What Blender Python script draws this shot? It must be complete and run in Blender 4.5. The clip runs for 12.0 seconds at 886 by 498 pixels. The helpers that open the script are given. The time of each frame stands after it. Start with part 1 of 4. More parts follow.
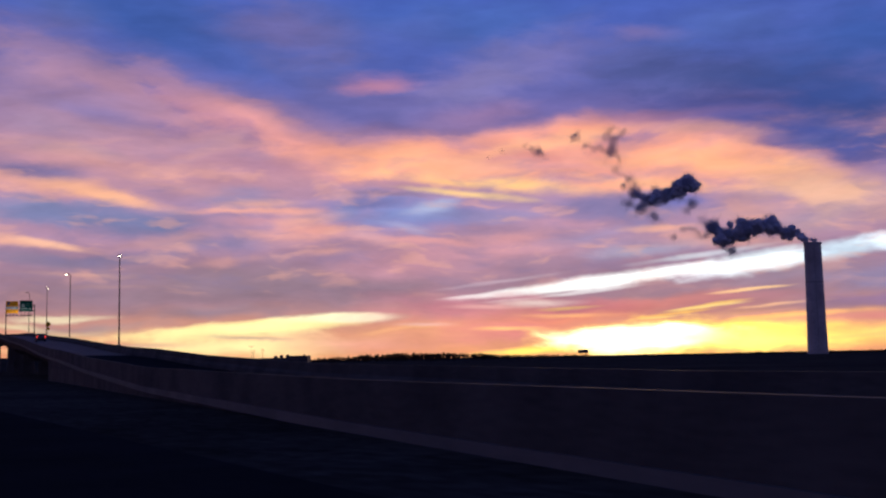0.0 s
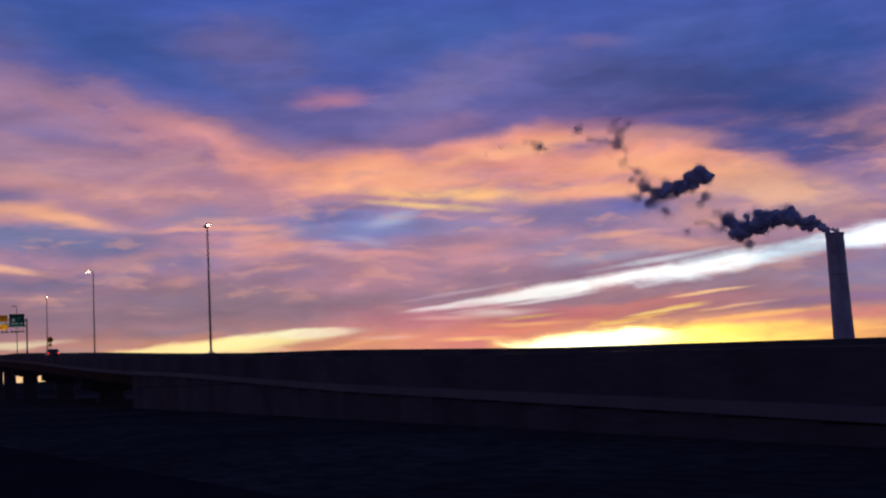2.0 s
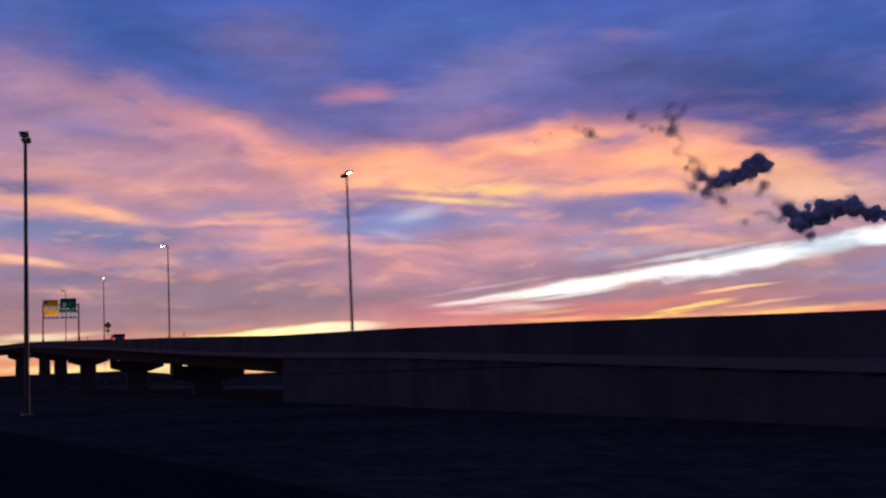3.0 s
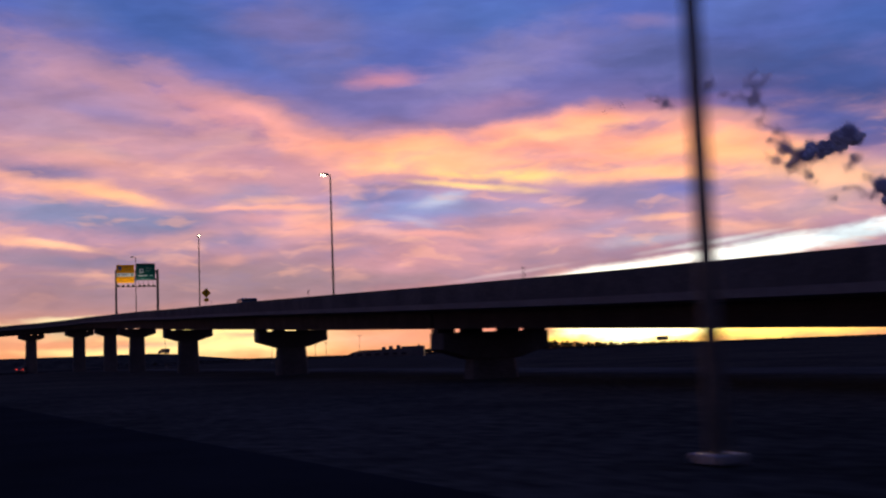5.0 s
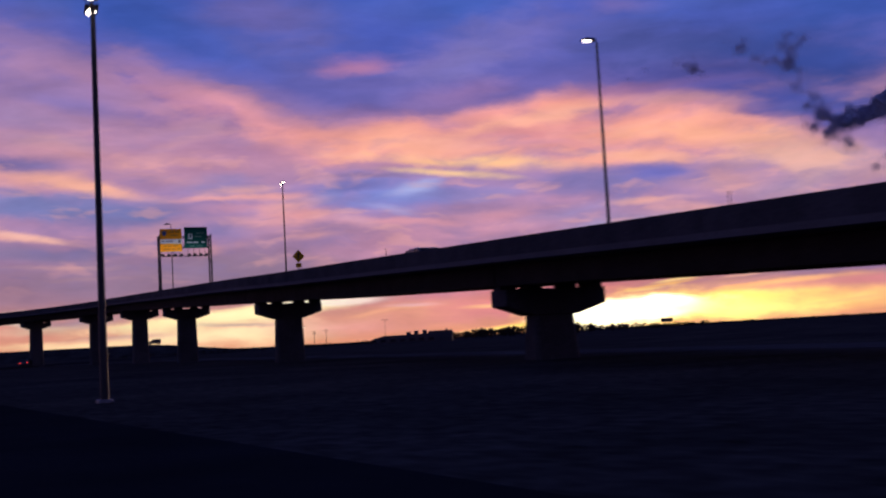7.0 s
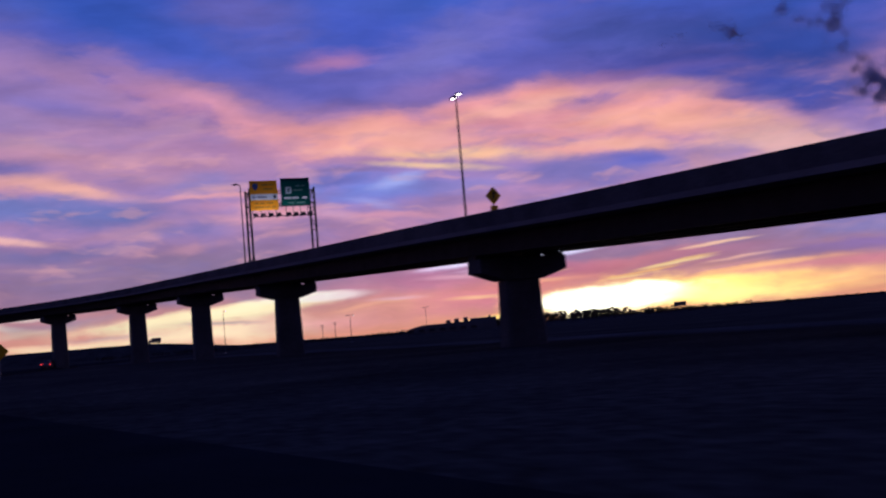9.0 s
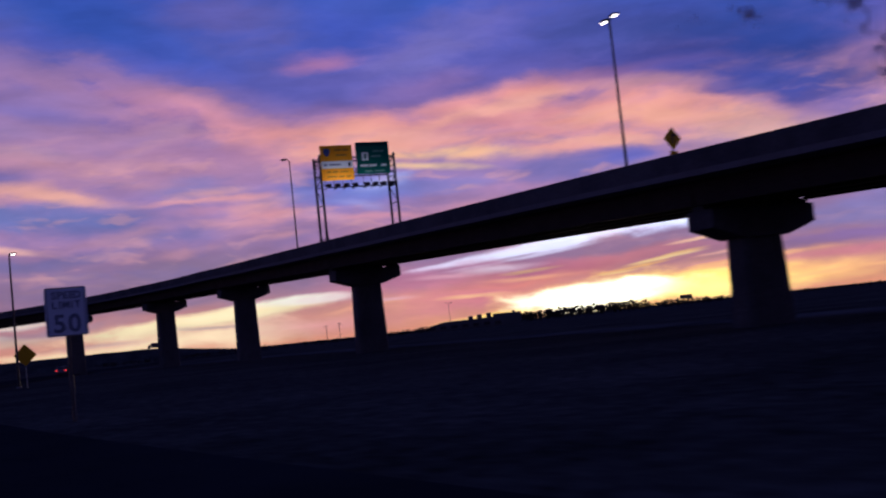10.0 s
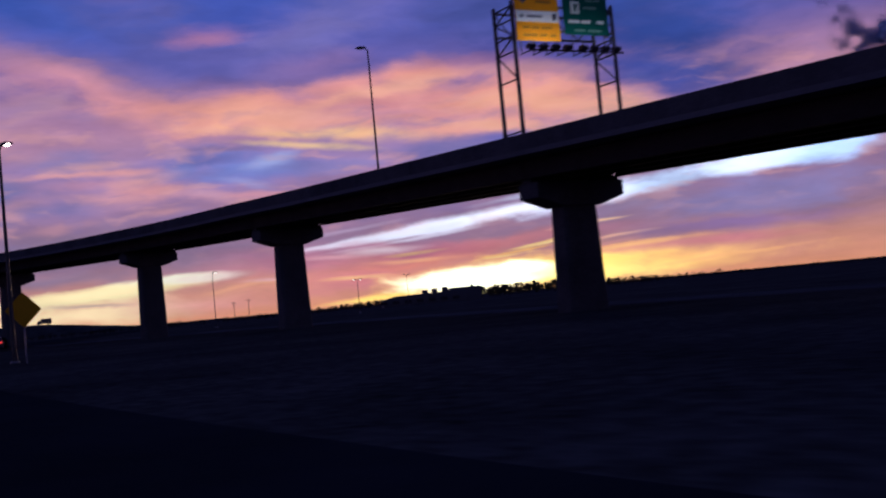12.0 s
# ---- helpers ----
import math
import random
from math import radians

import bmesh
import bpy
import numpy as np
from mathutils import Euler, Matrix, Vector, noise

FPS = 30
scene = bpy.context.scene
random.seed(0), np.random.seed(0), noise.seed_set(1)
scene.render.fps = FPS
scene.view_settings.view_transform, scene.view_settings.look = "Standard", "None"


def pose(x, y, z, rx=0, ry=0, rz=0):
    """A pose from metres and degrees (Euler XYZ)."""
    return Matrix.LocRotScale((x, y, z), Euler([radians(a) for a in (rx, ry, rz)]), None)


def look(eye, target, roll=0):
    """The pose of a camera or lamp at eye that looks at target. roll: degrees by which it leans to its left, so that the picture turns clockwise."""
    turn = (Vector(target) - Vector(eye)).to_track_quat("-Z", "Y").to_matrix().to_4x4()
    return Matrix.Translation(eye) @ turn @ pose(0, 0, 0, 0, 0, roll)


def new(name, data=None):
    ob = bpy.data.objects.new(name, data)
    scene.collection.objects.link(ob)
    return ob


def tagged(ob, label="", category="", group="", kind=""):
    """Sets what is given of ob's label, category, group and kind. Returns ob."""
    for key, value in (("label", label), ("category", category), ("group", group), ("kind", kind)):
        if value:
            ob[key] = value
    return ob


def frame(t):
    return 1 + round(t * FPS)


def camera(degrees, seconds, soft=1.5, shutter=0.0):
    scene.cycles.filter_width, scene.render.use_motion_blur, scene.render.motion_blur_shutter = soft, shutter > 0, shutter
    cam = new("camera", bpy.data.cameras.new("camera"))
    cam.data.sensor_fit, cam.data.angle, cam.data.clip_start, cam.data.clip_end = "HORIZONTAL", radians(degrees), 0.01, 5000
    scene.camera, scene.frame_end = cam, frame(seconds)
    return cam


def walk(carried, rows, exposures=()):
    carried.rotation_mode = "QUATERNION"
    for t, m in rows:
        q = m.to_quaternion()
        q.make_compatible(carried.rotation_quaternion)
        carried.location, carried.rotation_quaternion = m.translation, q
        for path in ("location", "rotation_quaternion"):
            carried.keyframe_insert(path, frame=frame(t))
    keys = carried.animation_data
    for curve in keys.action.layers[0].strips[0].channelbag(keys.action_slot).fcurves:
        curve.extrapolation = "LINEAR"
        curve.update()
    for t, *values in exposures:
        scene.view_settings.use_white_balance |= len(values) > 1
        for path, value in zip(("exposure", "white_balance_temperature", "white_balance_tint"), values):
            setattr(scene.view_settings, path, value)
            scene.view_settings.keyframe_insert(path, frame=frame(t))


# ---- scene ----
LENS = 44.0
cam = camera(LENS, 12.0, soft=2.2, shutter=0.45)


def view(t, x, y, z, yaw, pitch, roll):
    """A row of the drive: the eye in metres; yaw to the left of +y, pitch up and roll in degrees."""
    a, p = radians(yaw), radians(pitch)
    ahead = Vector((-math.sin(a) * math.cos(p), math.cos(a) * math.cos(p), math.sin(p)))
    return t, look((x, y, z), Vector((x, y, z)) + ahead, roll)


PATH = [
    view(0, 0.00, 0.00, 1.30, -29.70, 5.69, -1.08),
    view(0.5, -0.00, 11.56, 1.29, -29.75, 6.07, -0.83),
    view(1, -0.02, 22.96, 1.28, -30.40, 6.16, -1.52),
    view(1.5, -0.04, 34.22, 1.27, -30.80, 6.31, -2.90),
    view(2, -0.06, 45.34, 1.27, -31.82, 6.23, -3.08),
    view(2.5, -0.08, 56.33, 1.26, -30.14, 6.44, -3.77),
    view(2.7, -0.09, 60.69, 1.26, -30.49, 6.08, -2.59),
    view(4.3, -0.17, 94.95, 1.24, -30.00, 5.67, -3.69),
    view(4.5, -0.18, 99.16, 1.23, -30.57, 4.93, -4.12),
    view(5, -0.19, 109.63, 1.23, -29.20, 5.33, -2.24),
    view(5.5, -0.20, 120.02, 1.22, -30.24, 5.62, -3.92),
    view(6, -0.20, 130.34, 1.22, -31.32, 7.50, -4.49),
    view(6.5, -0.18, 140.61, 1.21, -30.77, 6.85, -4.25),
    view(6.9, -0.16, 148.78, 1.21, -30.42, 4.83, -2.98),
    view(7, -0.15, 150.82, 1.21, -30.42, 4.60, -3.23),
    view(9, 0.11, 191.32, 1.20, -31.28, 4.14, -4.83),
    view(9.5, 0.22, 201.40, 1.19, -29.54, 3.34, -6.13),
    view(10, 0.36, 211.49, 1.19, -31.79, 4.08, -6.08),
    view(10.5, 0.52, 221.58, 1.19, -30.75, 4.49, -5.74),
    view(11, 0.70, 231.69, 1.19, -31.73, 4.28, -5.35),
    view(11.2, 0.78, 235.74, 1.19, -33.69, 3.27, -5.61),
    view(11.5, 0.92, 241.83, 1.19, -35.76, 2.98, -5.66),
    view(12, 1.16, 252.00, 1.19, -37.67, 2.54, -5.37),
]
EXPOSURES = [(0.0, 0.01, 6500, 4), (0.5, -0.20, 6550, 6), (1.5, -0.32, 6600, 9), (2.5, -0.12, 6700, 6), (4.5, 0.27, 7450, 2), (5.5, 0.25, 7450, 3), (6.5, -0.01, 6400, 8), (7.0, -0.15, 5900, 20), (9.0, -0.23, 5300, 24), (10.5, -0.33, 5400, 24), (12.0, -0.34, 5500, 18)]
walk(cam, PATH, EXPOSURES)


# ---------------------------------------------------------------- sky and sun
def lin(r, g, b, gain=1.0):
    """Linear colour of a display colour in 0..255."""
    f = lambda c: (c / 12.92 if c <= 0.04045 else ((c + 0.055) / 1.055) ** 2.4) * gain
    return f(r / 255), f(g / 255), f(b / 255), 1.0


class Nodes:
    """A short hand for node trees."""

    def __init__(self, tree):
        self.tree = tree
        tree.nodes.clear()

    def add(self, kind, **props):
        n = self.tree.nodes.new(kind)
        for key, value in props.items():
            if key == "operation":
                n.operation = value
            elif key == "interpolation_type":
                n.interpolation_type = value
            elif key == "vector_type":
                n.vector_type = value
            elif key == "sky_type":
                n.sky_type = value
        return n

    def put(self, socket, value):
        if isinstance(value, bpy.types.NodeSocket):
            self.tree.links.new(value, socket)
        else:
            socket.default_value = value

    def math(self, op, a, b=0.0, c=0.0):
        n = self.add("ShaderNodeMath", operation=op)
        for i, v in enumerate((a, b, c)):
            self.put(n.inputs[i], v)
        return n.outputs[0]

    def vec(self, op, a, b=(0, 0, 0), scale=None):
        n = self.add("ShaderNodeVectorMath", operation=op)
        self.put(n.inputs[0], a)
        self.put(n.inputs[1], b)
        if scale is not None:
            self.put(n.inputs["Scale"], scale)
        return n.outputs["Value"] if op in ("LENGTH", "DOT_PRODUCT") else n.outputs[0]

    def noise(self, at, scale, detail=4.0, rough=0.5):
        n = self.add("ShaderNodeTexNoise")
        self.put(n.inputs["Vector"], at)
        self.put(n.inputs["Scale"], scale)
        self.put(n.inputs["Detail"], detail)
        self.put(n.inputs["Roughness"], rough)
        return n

    def span(self, value, a, b, c=0.0, d=1.0, smooth=False):
        n = self.add("ShaderNodeMapRange")
        if smooth:
            n.interpolation_type = "SMOOTHSTEP"
        for i, v in enumerate((value, a, b, c, d)):
            self.put(n.inputs[i], v)
        return n.outputs[0]

    def mix(self, fac, a, b, blend="MIX"):
        n = self.tree.nodes.new("ShaderNodeMix")
        n.data_type, n.blend_type = "RGBA", blend
        self.put(n.inputs[0], fac)
        self.put(n.inputs[6], a)
        self.put(n.inputs[7], b)
        return n.outputs[2]

    def ramp(self, value, stops):
        n = self.add("ShaderNodeValToRGB")
        self.put(n.inputs[0], value)
        e = n.color_ramp.elements
        while len(e) > 1:
            e.remove(e[-1])
        e[0].position, e[0].color = stops[0]
        for pos, col in stops[1:]:
            e.new(pos).color = col
        return n.outputs[0]


SUN_AZ, SUN_EL = 39.8, 1.3

world = bpy.data.worlds.new("dusk_sky")
scene.world = world
world.use_nodes = True
W = Nodes(world.node_tree)
way = W.vec("NORMALIZE", W.add("ShaderNodeTexCoord").outputs["Generated"])
sep = W.add("ShaderNodeSeparateXYZ")
W.put(sep.inputs[0], way)
az = W.math("MULTIPLY", W.math("ARCTAN2", sep.outputs[0], sep.outputs[1]), 57.29578)
el = W.math("MULTIPLY", W.math("ARCSINE", sep.outputs[2]), 57.29578)
flat = W.add("ShaderNodeCombineXYZ")
W.put(flat.inputs[0], az)
W.put(flat.inputs[1], el)
flat = flat.outputs[0]


def drift(scale, squash, amount, detail, seed):
    """A wander of the sky's map in degrees, drawn out along the horizon."""
    at = W.vec("ADD", W.vec("MULTIPLY", flat, (1 / squash, 1.0, 1.0)), (seed, seed * 1.7, 0))
    n = W.noise(at, scale, detail, 0.55)
    return W.vec("MULTIPLY", W.vec("SUBTRACT", n.outputs["Color"], (0.5, 0.5, 0.5)), (amount * squash * 0.7, amount, 0))


cloud_map = W.vec("ADD", flat, W.vec("ADD", drift(0.22, 2.2, 1.0, 3.0, 3.1), drift(0.8, 2.6, 0.7, 4.0, 11.0)))
crisp_map = W.vec("ADD", flat, drift(1.0, 4.0, 0.32, 5.0, 23.0))

# a streaky tear that frays every bank's edge
rag = W.noise(W.vec("ADD", W.vec("MULTIPLY", cloud_map, (0.36, 1.0, 1.0)), (41.0, 7.0, 0)), 0.85, 4.0, 0.55).outputs["Fac"]
rag = W.math("SUBTRACT", rag, 0.5)

# the clear ground colour of the sky, by height over the horizon in degrees
sep2 = W.add("ShaderNodeSeparateXYZ")
W.put(sep2.inputs[0], cloud_map)
height = W.span(sep2.outputs[1], 0, 40)
paint = W.ramp(height, [
    (0.0, lin(228, 152, 108)), (0.035, lin(216, 150, 122)), (0.075, lin(165, 128, 142)), (0.12, lin(160, 126, 150)),
    (0.16, lin(176, 138, 165)), (0.20, lin(172, 140, 175)), (0.25, lin(196, 142, 155)), (0.31, lin(120, 106, 165)),
    (0.37, lin(80, 96, 174)), (0.50, lin(64, 94, 182)), (0.60, lin(58, 78, 150)), (1.0, lin(40, 52, 104))])


def streak(u, v, long, wide, tilt, colour, much=1.0, soft=0.7, at=None, torn=1.1):
    """Lays one soft bank of cloud or light on the sky: its middle (degrees of azimuth and height), half sizes, tilt and colour."""
    global paint
    step = W.add("ShaderNodeVectorMath", operation="MULTIPLY_ADD")  # hangs each bank on the one before, so that they are worked out in turn
    W.put(step.inputs[0], paint)
    W.put(step.inputs[1], (1e-7, 1e-7, 0))
    W.put(step.inputs[2], at or cloud_map)
    m = W.add("ShaderNodeMapping", vector_type="TEXTURE")
    W.put(m.inputs["Vector"], step.outputs[0])
    m.inputs["Location"].default_value = (u, v, 0)
    m.inputs["Rotation"].default_value = (0, 0, radians(tilt))
    m.inputs["Scale"].default_value = (long, wide, 1)
    ragged = W.math("MULTIPLY_ADD", rag, torn, W.vec("LENGTH", m.outputs[0]))
    fac = W.span(ragged, 1.0, 1.0 - soft, 0.0, much, True)
    paint = W.mix(fac, paint, colour)


# mauve ground under the rose band
streak(10.62, 11.88, 12.55, 4.25, -7.1, lin(178, 140, 166), 0.85, 1.00)
streak(8.99, 14.25, 8.59, 2.12, -15.1, lin(140, 118, 162), 0.70, 1.00)
streak(17.01, 10.13, 8.59, 2.83, -1.1, lin(188, 140, 160), 0.80, 1.00)
# rose band falling from the upper left and spreading to the right
streak(13.61, 13.55, 9.58, 1.42, -23.1, lin(206, 148, 160), 0.70, 1.00)
streak(18.44, 12.74, 6.61, 1.13, -20.1, lin(228, 152, 150), 0.75, 1.00)
streak(22.68, 11.50, 6.28, 1.20, -23.1, lin(238, 158, 140), 0.75, 1.00)
streak(27.28, 10.32, 8.26, 1.70, -5.1, lin(253, 168, 132), 0.90, 1.00)
streak(23.12, 10.49, 5.29, 0.78, -9.1, lin(220, 152, 150), 0.60, 1.00)
streak(15.03, 11.08, 4.96, 0.57, 12.9, lin(212, 154, 158), 0.45, 1.00)
streak(33.88, 11.50, 7.60, 0.92, 7.9, lin(244, 164, 142), 0.75, 1.00)
streak(38.63, 11.82, 6.61, 0.71, 1.9, lin(253, 166, 134), 0.85, 1.00)
streak(36.22, 10.25, 14.21, 1.84, -0.1, lin(246, 160, 136), 0.85, 1.00)
streak(44.00, 9.57, 9.91, 1.98, -6.1, lin(252, 172, 136), 0.85, 1.00)
streak(48.87, 8.12, 6.28, 1.59, -13.1, lin(226, 172, 146), 0.75, 1.00)
streak(33.25, 10.17, 5.95, 0.57, -0.1, lin(208, 142, 152), 0.75, 1.00)
streak(38.00, 10.52, 4.63, 0.42, 4.9, lin(220, 146, 144), 0.60, 1.00)
streak(32.92, 8.95, 9.58, 0.50, -5.1, lin(255, 200, 132), 0.90, 1.00)
streak(39.97, 8.63, 7.60, 0.85, -3.1, lin(252, 170, 136), 0.80, 1.00)
streak(44.46, 7.26, 6.28, 0.99, -7.1, lin(214, 160, 156), 0.75, 1.00)
streak(48.53, 6.61, 4.29, 1.06, 2.9, lin(188, 156, 170), 0.70, 1.00)
# deep blue and violet banks high up
streak(14.14, 17.51, 11.23, 2.55, -11.1, lin(64, 98, 176), 0.75, 1.00, torn=0.7)
streak(19.61, 15.81, 7.93, 2.19, -21.1, lin(82, 100, 172), 0.65, 1.00, torn=0.7)
streak(23.44, 14.16, 4.96, 1.52, -21.1, lin(104, 104, 166), 0.60, 1.00, torn=0.7)
streak(19.31, 12.84, 4.63, 0.42, -25.1, lin(244, 160, 144), 0.55, 1.00)
streak(11.97, 12.64, 3.96, 0.71, -9.1, lin(134, 122, 178), 0.60, 1.00)
streak(20.77, 10.13, 4.96, 0.57, -5.1, lin(184, 134, 160), 0.55, 1.00)
streak(10.64, 10.64, 3.63, 0.50, -7.1, lin(160, 150, 182), 0.45, 1.00)
streak(23.17, 16.81, 5.62, 2.83, -11.1, lin(102, 106, 168), 0.75, 1.00)
streak(28.00, 17.81, 5.62, 1.42, -1.1, lin(66, 98, 180), 0.75, 1.00)
streak(27.02, 13.10, 6.61, 1.49, -11.1, lin(112, 106, 168), 0.80, 1.00)
streak(26.74, 14.40, 3.14, 0.78, 2.9, lin(176, 126, 164), 0.65, 1.00)
streak(32.53, 17.30, 6.61, 2.12, -1.1, lin(72, 104, 180), 0.75, 1.00)
streak(34.88, 15.22, 6.94, 2.48, 8.9, lin(124, 114, 174), 0.80, 1.00)
streak(30.95, 14.19, 4.29, 1.56, -1.1, lin(152, 130, 182), 0.55, 1.00)
streak(31.81, 12.58, 4.29, 0.92, 6.9, lin(168, 130, 172), 0.70, 1.00)
streak(40.22, 15.22, 4.96, 1.42, -5.1, lin(94, 98, 160), 0.75, 1.00)
streak(40.56, 16.38, 3.96, 0.57, -7.1, lin(140, 118, 166), 0.50, 1.00)
streak(42.20, 13.95, 6.28, 1.49, -5.1, lin(92, 96, 158), 0.80, 1.00)
streak(44.59, 16.42, 5.29, 1.49, 6.9, lin(80, 102, 176), 0.80, 1.00)
streak(46.43, 13.76, 9.58, 2.27, -7.1, lin(66, 80, 140), 0.90, 1.00)
streak(45.81, 12.41, 7.27, 1.20, -5.1, lin(80, 80, 142), 0.75, 1.00)
streak(50.41, 12.15, 6.28, 3.89, -11.1, lin(52, 76, 144), 0.90, 1.00)
streak(48.99, 10.48, 6.28, 1.27, -11.1, lin(74, 86, 144), 0.85, 1.00)
streak(51.64, 15.26, 5.29, 2.12, -1.1, lin(42, 86, 164), 0.85, 1.00)
streak(42.98, 12.06, 6.28, 0.50, -3.1, lin(156, 114, 146), 0.55, 1.00)
# left banks
streak(10.92, 10.37, 4.96, 0.85, -11.1, lin(216, 156, 150), 0.60, 1.00)
streak(9.07, 9.66, 3.30, 0.71, -7.1, lin(128, 116, 160), 0.85, 1.00)
streak(10.67, 8.69, 6.94, 0.85, -10.1, lin(238, 170, 146), 0.75, 1.00)
streak(12.84, 8.27, 2.97, 0.42, -12.1, lin(255, 190, 140), 0.65, 1.00)
streak(9.10, 7.62, 5.62, 0.92, -5.1, lin(138, 144, 188), 0.80, 1.00)
streak(12.85, 7.20, 7.27, 1.06, -4.1, lin(120, 122, 168), 0.90, 1.00)
streak(16.17, 8.83, 3.96, 0.64, -5.1, lin(204, 152, 158), 0.60, 1.00)
streak(9.13, 6.12, 4.63, 0.32, -7.1, lin(240, 178, 152), 0.75, 1.00)
streak(9.14, 5.32, 4.96, 0.71, -5.1, lin(140, 124, 154), 0.80, 1.00)
streak(13.14, 5.31, 5.29, 0.46, 2.9, lin(128, 120, 160), 0.80, 1.00)
streak(15.62, 6.15, 3.96, 0.53, 6.9, lin(210, 156, 156), 0.60, 1.00)
# broken middle banks
streak(19.60, 7.71, 3.96, 0.28, 1.9, lin(236, 166, 154), 0.80, 1.00)
streak(22.51, 7.80, 3.30, 0.42, 4.9, lin(244, 170, 150), 0.80, 1.00)
streak(19.31, 8.29, 4.29, 0.64, -1.1, lin(146, 136, 178), 0.75, 1.00)
streak(20.76, 7.13, 4.29, 0.35, 0.9, lin(208, 148, 158), 0.60, 1.00)
streak(23.09, 6.69, 3.63, 0.71, 2.9, lin(238, 164, 150), 0.80, 1.00)
streak(19.60, 6.11, 3.96, 0.78, 2.9, lin(130, 126, 172), 0.85, 1.00)
streak(27.68, 7.61, 6.61, 1.63, -4.1, lin(124, 132, 194), 0.95, 1.00)
streak(25.46, 8.14, 2.64, 0.57, 2.9, lin(118, 118, 172), 0.70, 1.00)
streak(30.51, 7.48, 2.64, 0.57, 0.9, lin(116, 114, 166), 0.70, 1.00)
streak(29.02, 7.74, 2.31, 0.71, 6.9, lin(174, 178, 212), 0.70, 1.00)
streak(24.57, 7.79, 1.32, 0.57, 18.9, lin(140, 138, 182), 0.60, 1.00)
streak(26.95, 8.62, 3.63, 0.14, -3.1, lin(150, 126, 160), 0.70, 1.00)
streak(31.99, 7.29, 3.96, 0.71, -1.1, lin(156, 142, 186), 0.80, 1.00)
streak(39.35, 7.50, 5.95, 1.20, -4.1, lin(132, 122, 170), 0.90, 1.00)
streak(41.10, 8.00, 2.97, 0.57, -7.1, lin(120, 112, 166), 0.70, 1.00)
streak(36.12, 6.88, 4.96, 0.35, -1.1, lin(196, 146, 168), 0.60, 1.00)
streak(25.74, 6.22, 2.97, 0.50, -9.1, lin(214, 158, 166), 0.70, 1.00)
streak(28.99, 5.88, 4.96, 0.35, -4.1, lin(230, 160, 158), 0.70, 1.00)
streak(33.15, 6.29, 4.29, 0.50, 4.9, lin(216, 154, 160), 0.70, 1.00)
streak(36.68, 6.13, 4.63, 0.57, 6.9, lin(164, 146, 184), 0.70, 1.00)
streak(39.85, 5.44, 4.63, 0.50, 2.9, lin(176, 170, 200), 0.80, 1.00)
streak(41.61, 6.39, 3.30, 0.28, -1.1, lin(240, 178, 150), 0.60, 1.00)
# quiet violet-grey belt over the horizon
streak(19.02, 3.93, 17.18, 1.84, -1.1, lin(154, 128, 146), 0.90, 1.00)
streak(31.05, 4.81, 9.91, 1.27, 0.9, lin(172, 136, 160), 0.85, 1.00)
streak(18.45, 5.10, 2.64, 0.42, 4.9, lin(206, 150, 150), 0.60, 1.00)
streak(11.53, 4.51, 4.29, 0.21, -1.1, lin(190, 148, 146), 0.50, 1.00)
streak(12.89, 3.95, 3.96, 0.21, 0.9, lin(176, 138, 142), 0.50, 1.00)
streak(19.02, 3.27, 12.55, 0.42, -1.1, lin(146, 120, 136), 0.50, 1.00)
streak(25.41, 3.58, 6.61, 0.50, 0.9, lin(150, 124, 146), 0.50, 1.00)
streak(47.88, 4.26, 5.95, 1.20, 4.9, lin(164, 148, 170), 0.60, 1.00)
# bright streaks low down
streak(10.50, 2.33, 3.63, 0.28, 0.9, lin(236, 218, 186), 0.80, 0.80)
streak(8.69, 1.87, 2.97, 0.28, -5.1, lin(228, 208, 170), 0.80, 0.80)
streak(10.77, 1.58, 4.96, 0.35, 2.9, lin(222, 196, 156), 0.70, 1.00)
streak(14.55, 1.48, 4.29, 0.35, 2.9, lin(250, 222, 160), 0.80, 1.00)
streak(19.31, 1.64, 7.67, 0.56, 3.9, lin(255, 238, 168), 0.95, 0.60, crisp_map)
streak(23.93, 2.22, 3.54, 0.32, 0.9, lin(255, 250, 206), 0.90, 0.70, crisp_map)
streak(30.09, 1.29, 8.59, 1.06, -1.1, lin(240, 166, 128), 0.80, 1.00)
streak(27.74, 1.48, 3.96, 0.21, 1.9, lin(250, 186, 130), 0.60, 1.00)
streak(35.97, 1.99, 10.90, 1.20, 1.9, lin(238, 140, 108), 0.75, 1.00)
streak(40.33, 2.67, 7.27, 0.64, 2.9, lin(222, 132, 122), 0.70, 1.00)
streak(43.98, 2.56, 6.61, 0.78, 4.9, lin(190, 128, 138), 0.70, 1.00)
streak(39.71, 3.99, 9.88, 0.47, 5.6, lin(255, 255, 255, 1.25), 1.00, 0.95, crisp_map)
streak(36.01, 3.22, 5.60, 0.15, 4.9, lin(236, 226, 230), 0.70, 0.90, crisp_map)
streak(32.50, 3.89, 4.42, 0.15, 6.9, lin(196, 170, 186), 0.60, 0.90, crisp_map)
streak(42.97, 4.98, 4.42, 0.24, 6.9, lin(222, 226, 236), 0.60, 0.90, crisp_map)
streak(34.85, 3.48, 5.01, 0.32, 4.9, lin(248, 246, 246), 0.90, 0.70, crisp_map)
streak(31.90, 3.26, 3.24, 0.18, 3.9, lin(240, 236, 236), 0.85, 0.70, crisp_map)
streak(45.44, 4.42, 5.01, 0.71, 5.9, lin(240, 246, 252, 1.35), 0.95, 0.70, crisp_map)
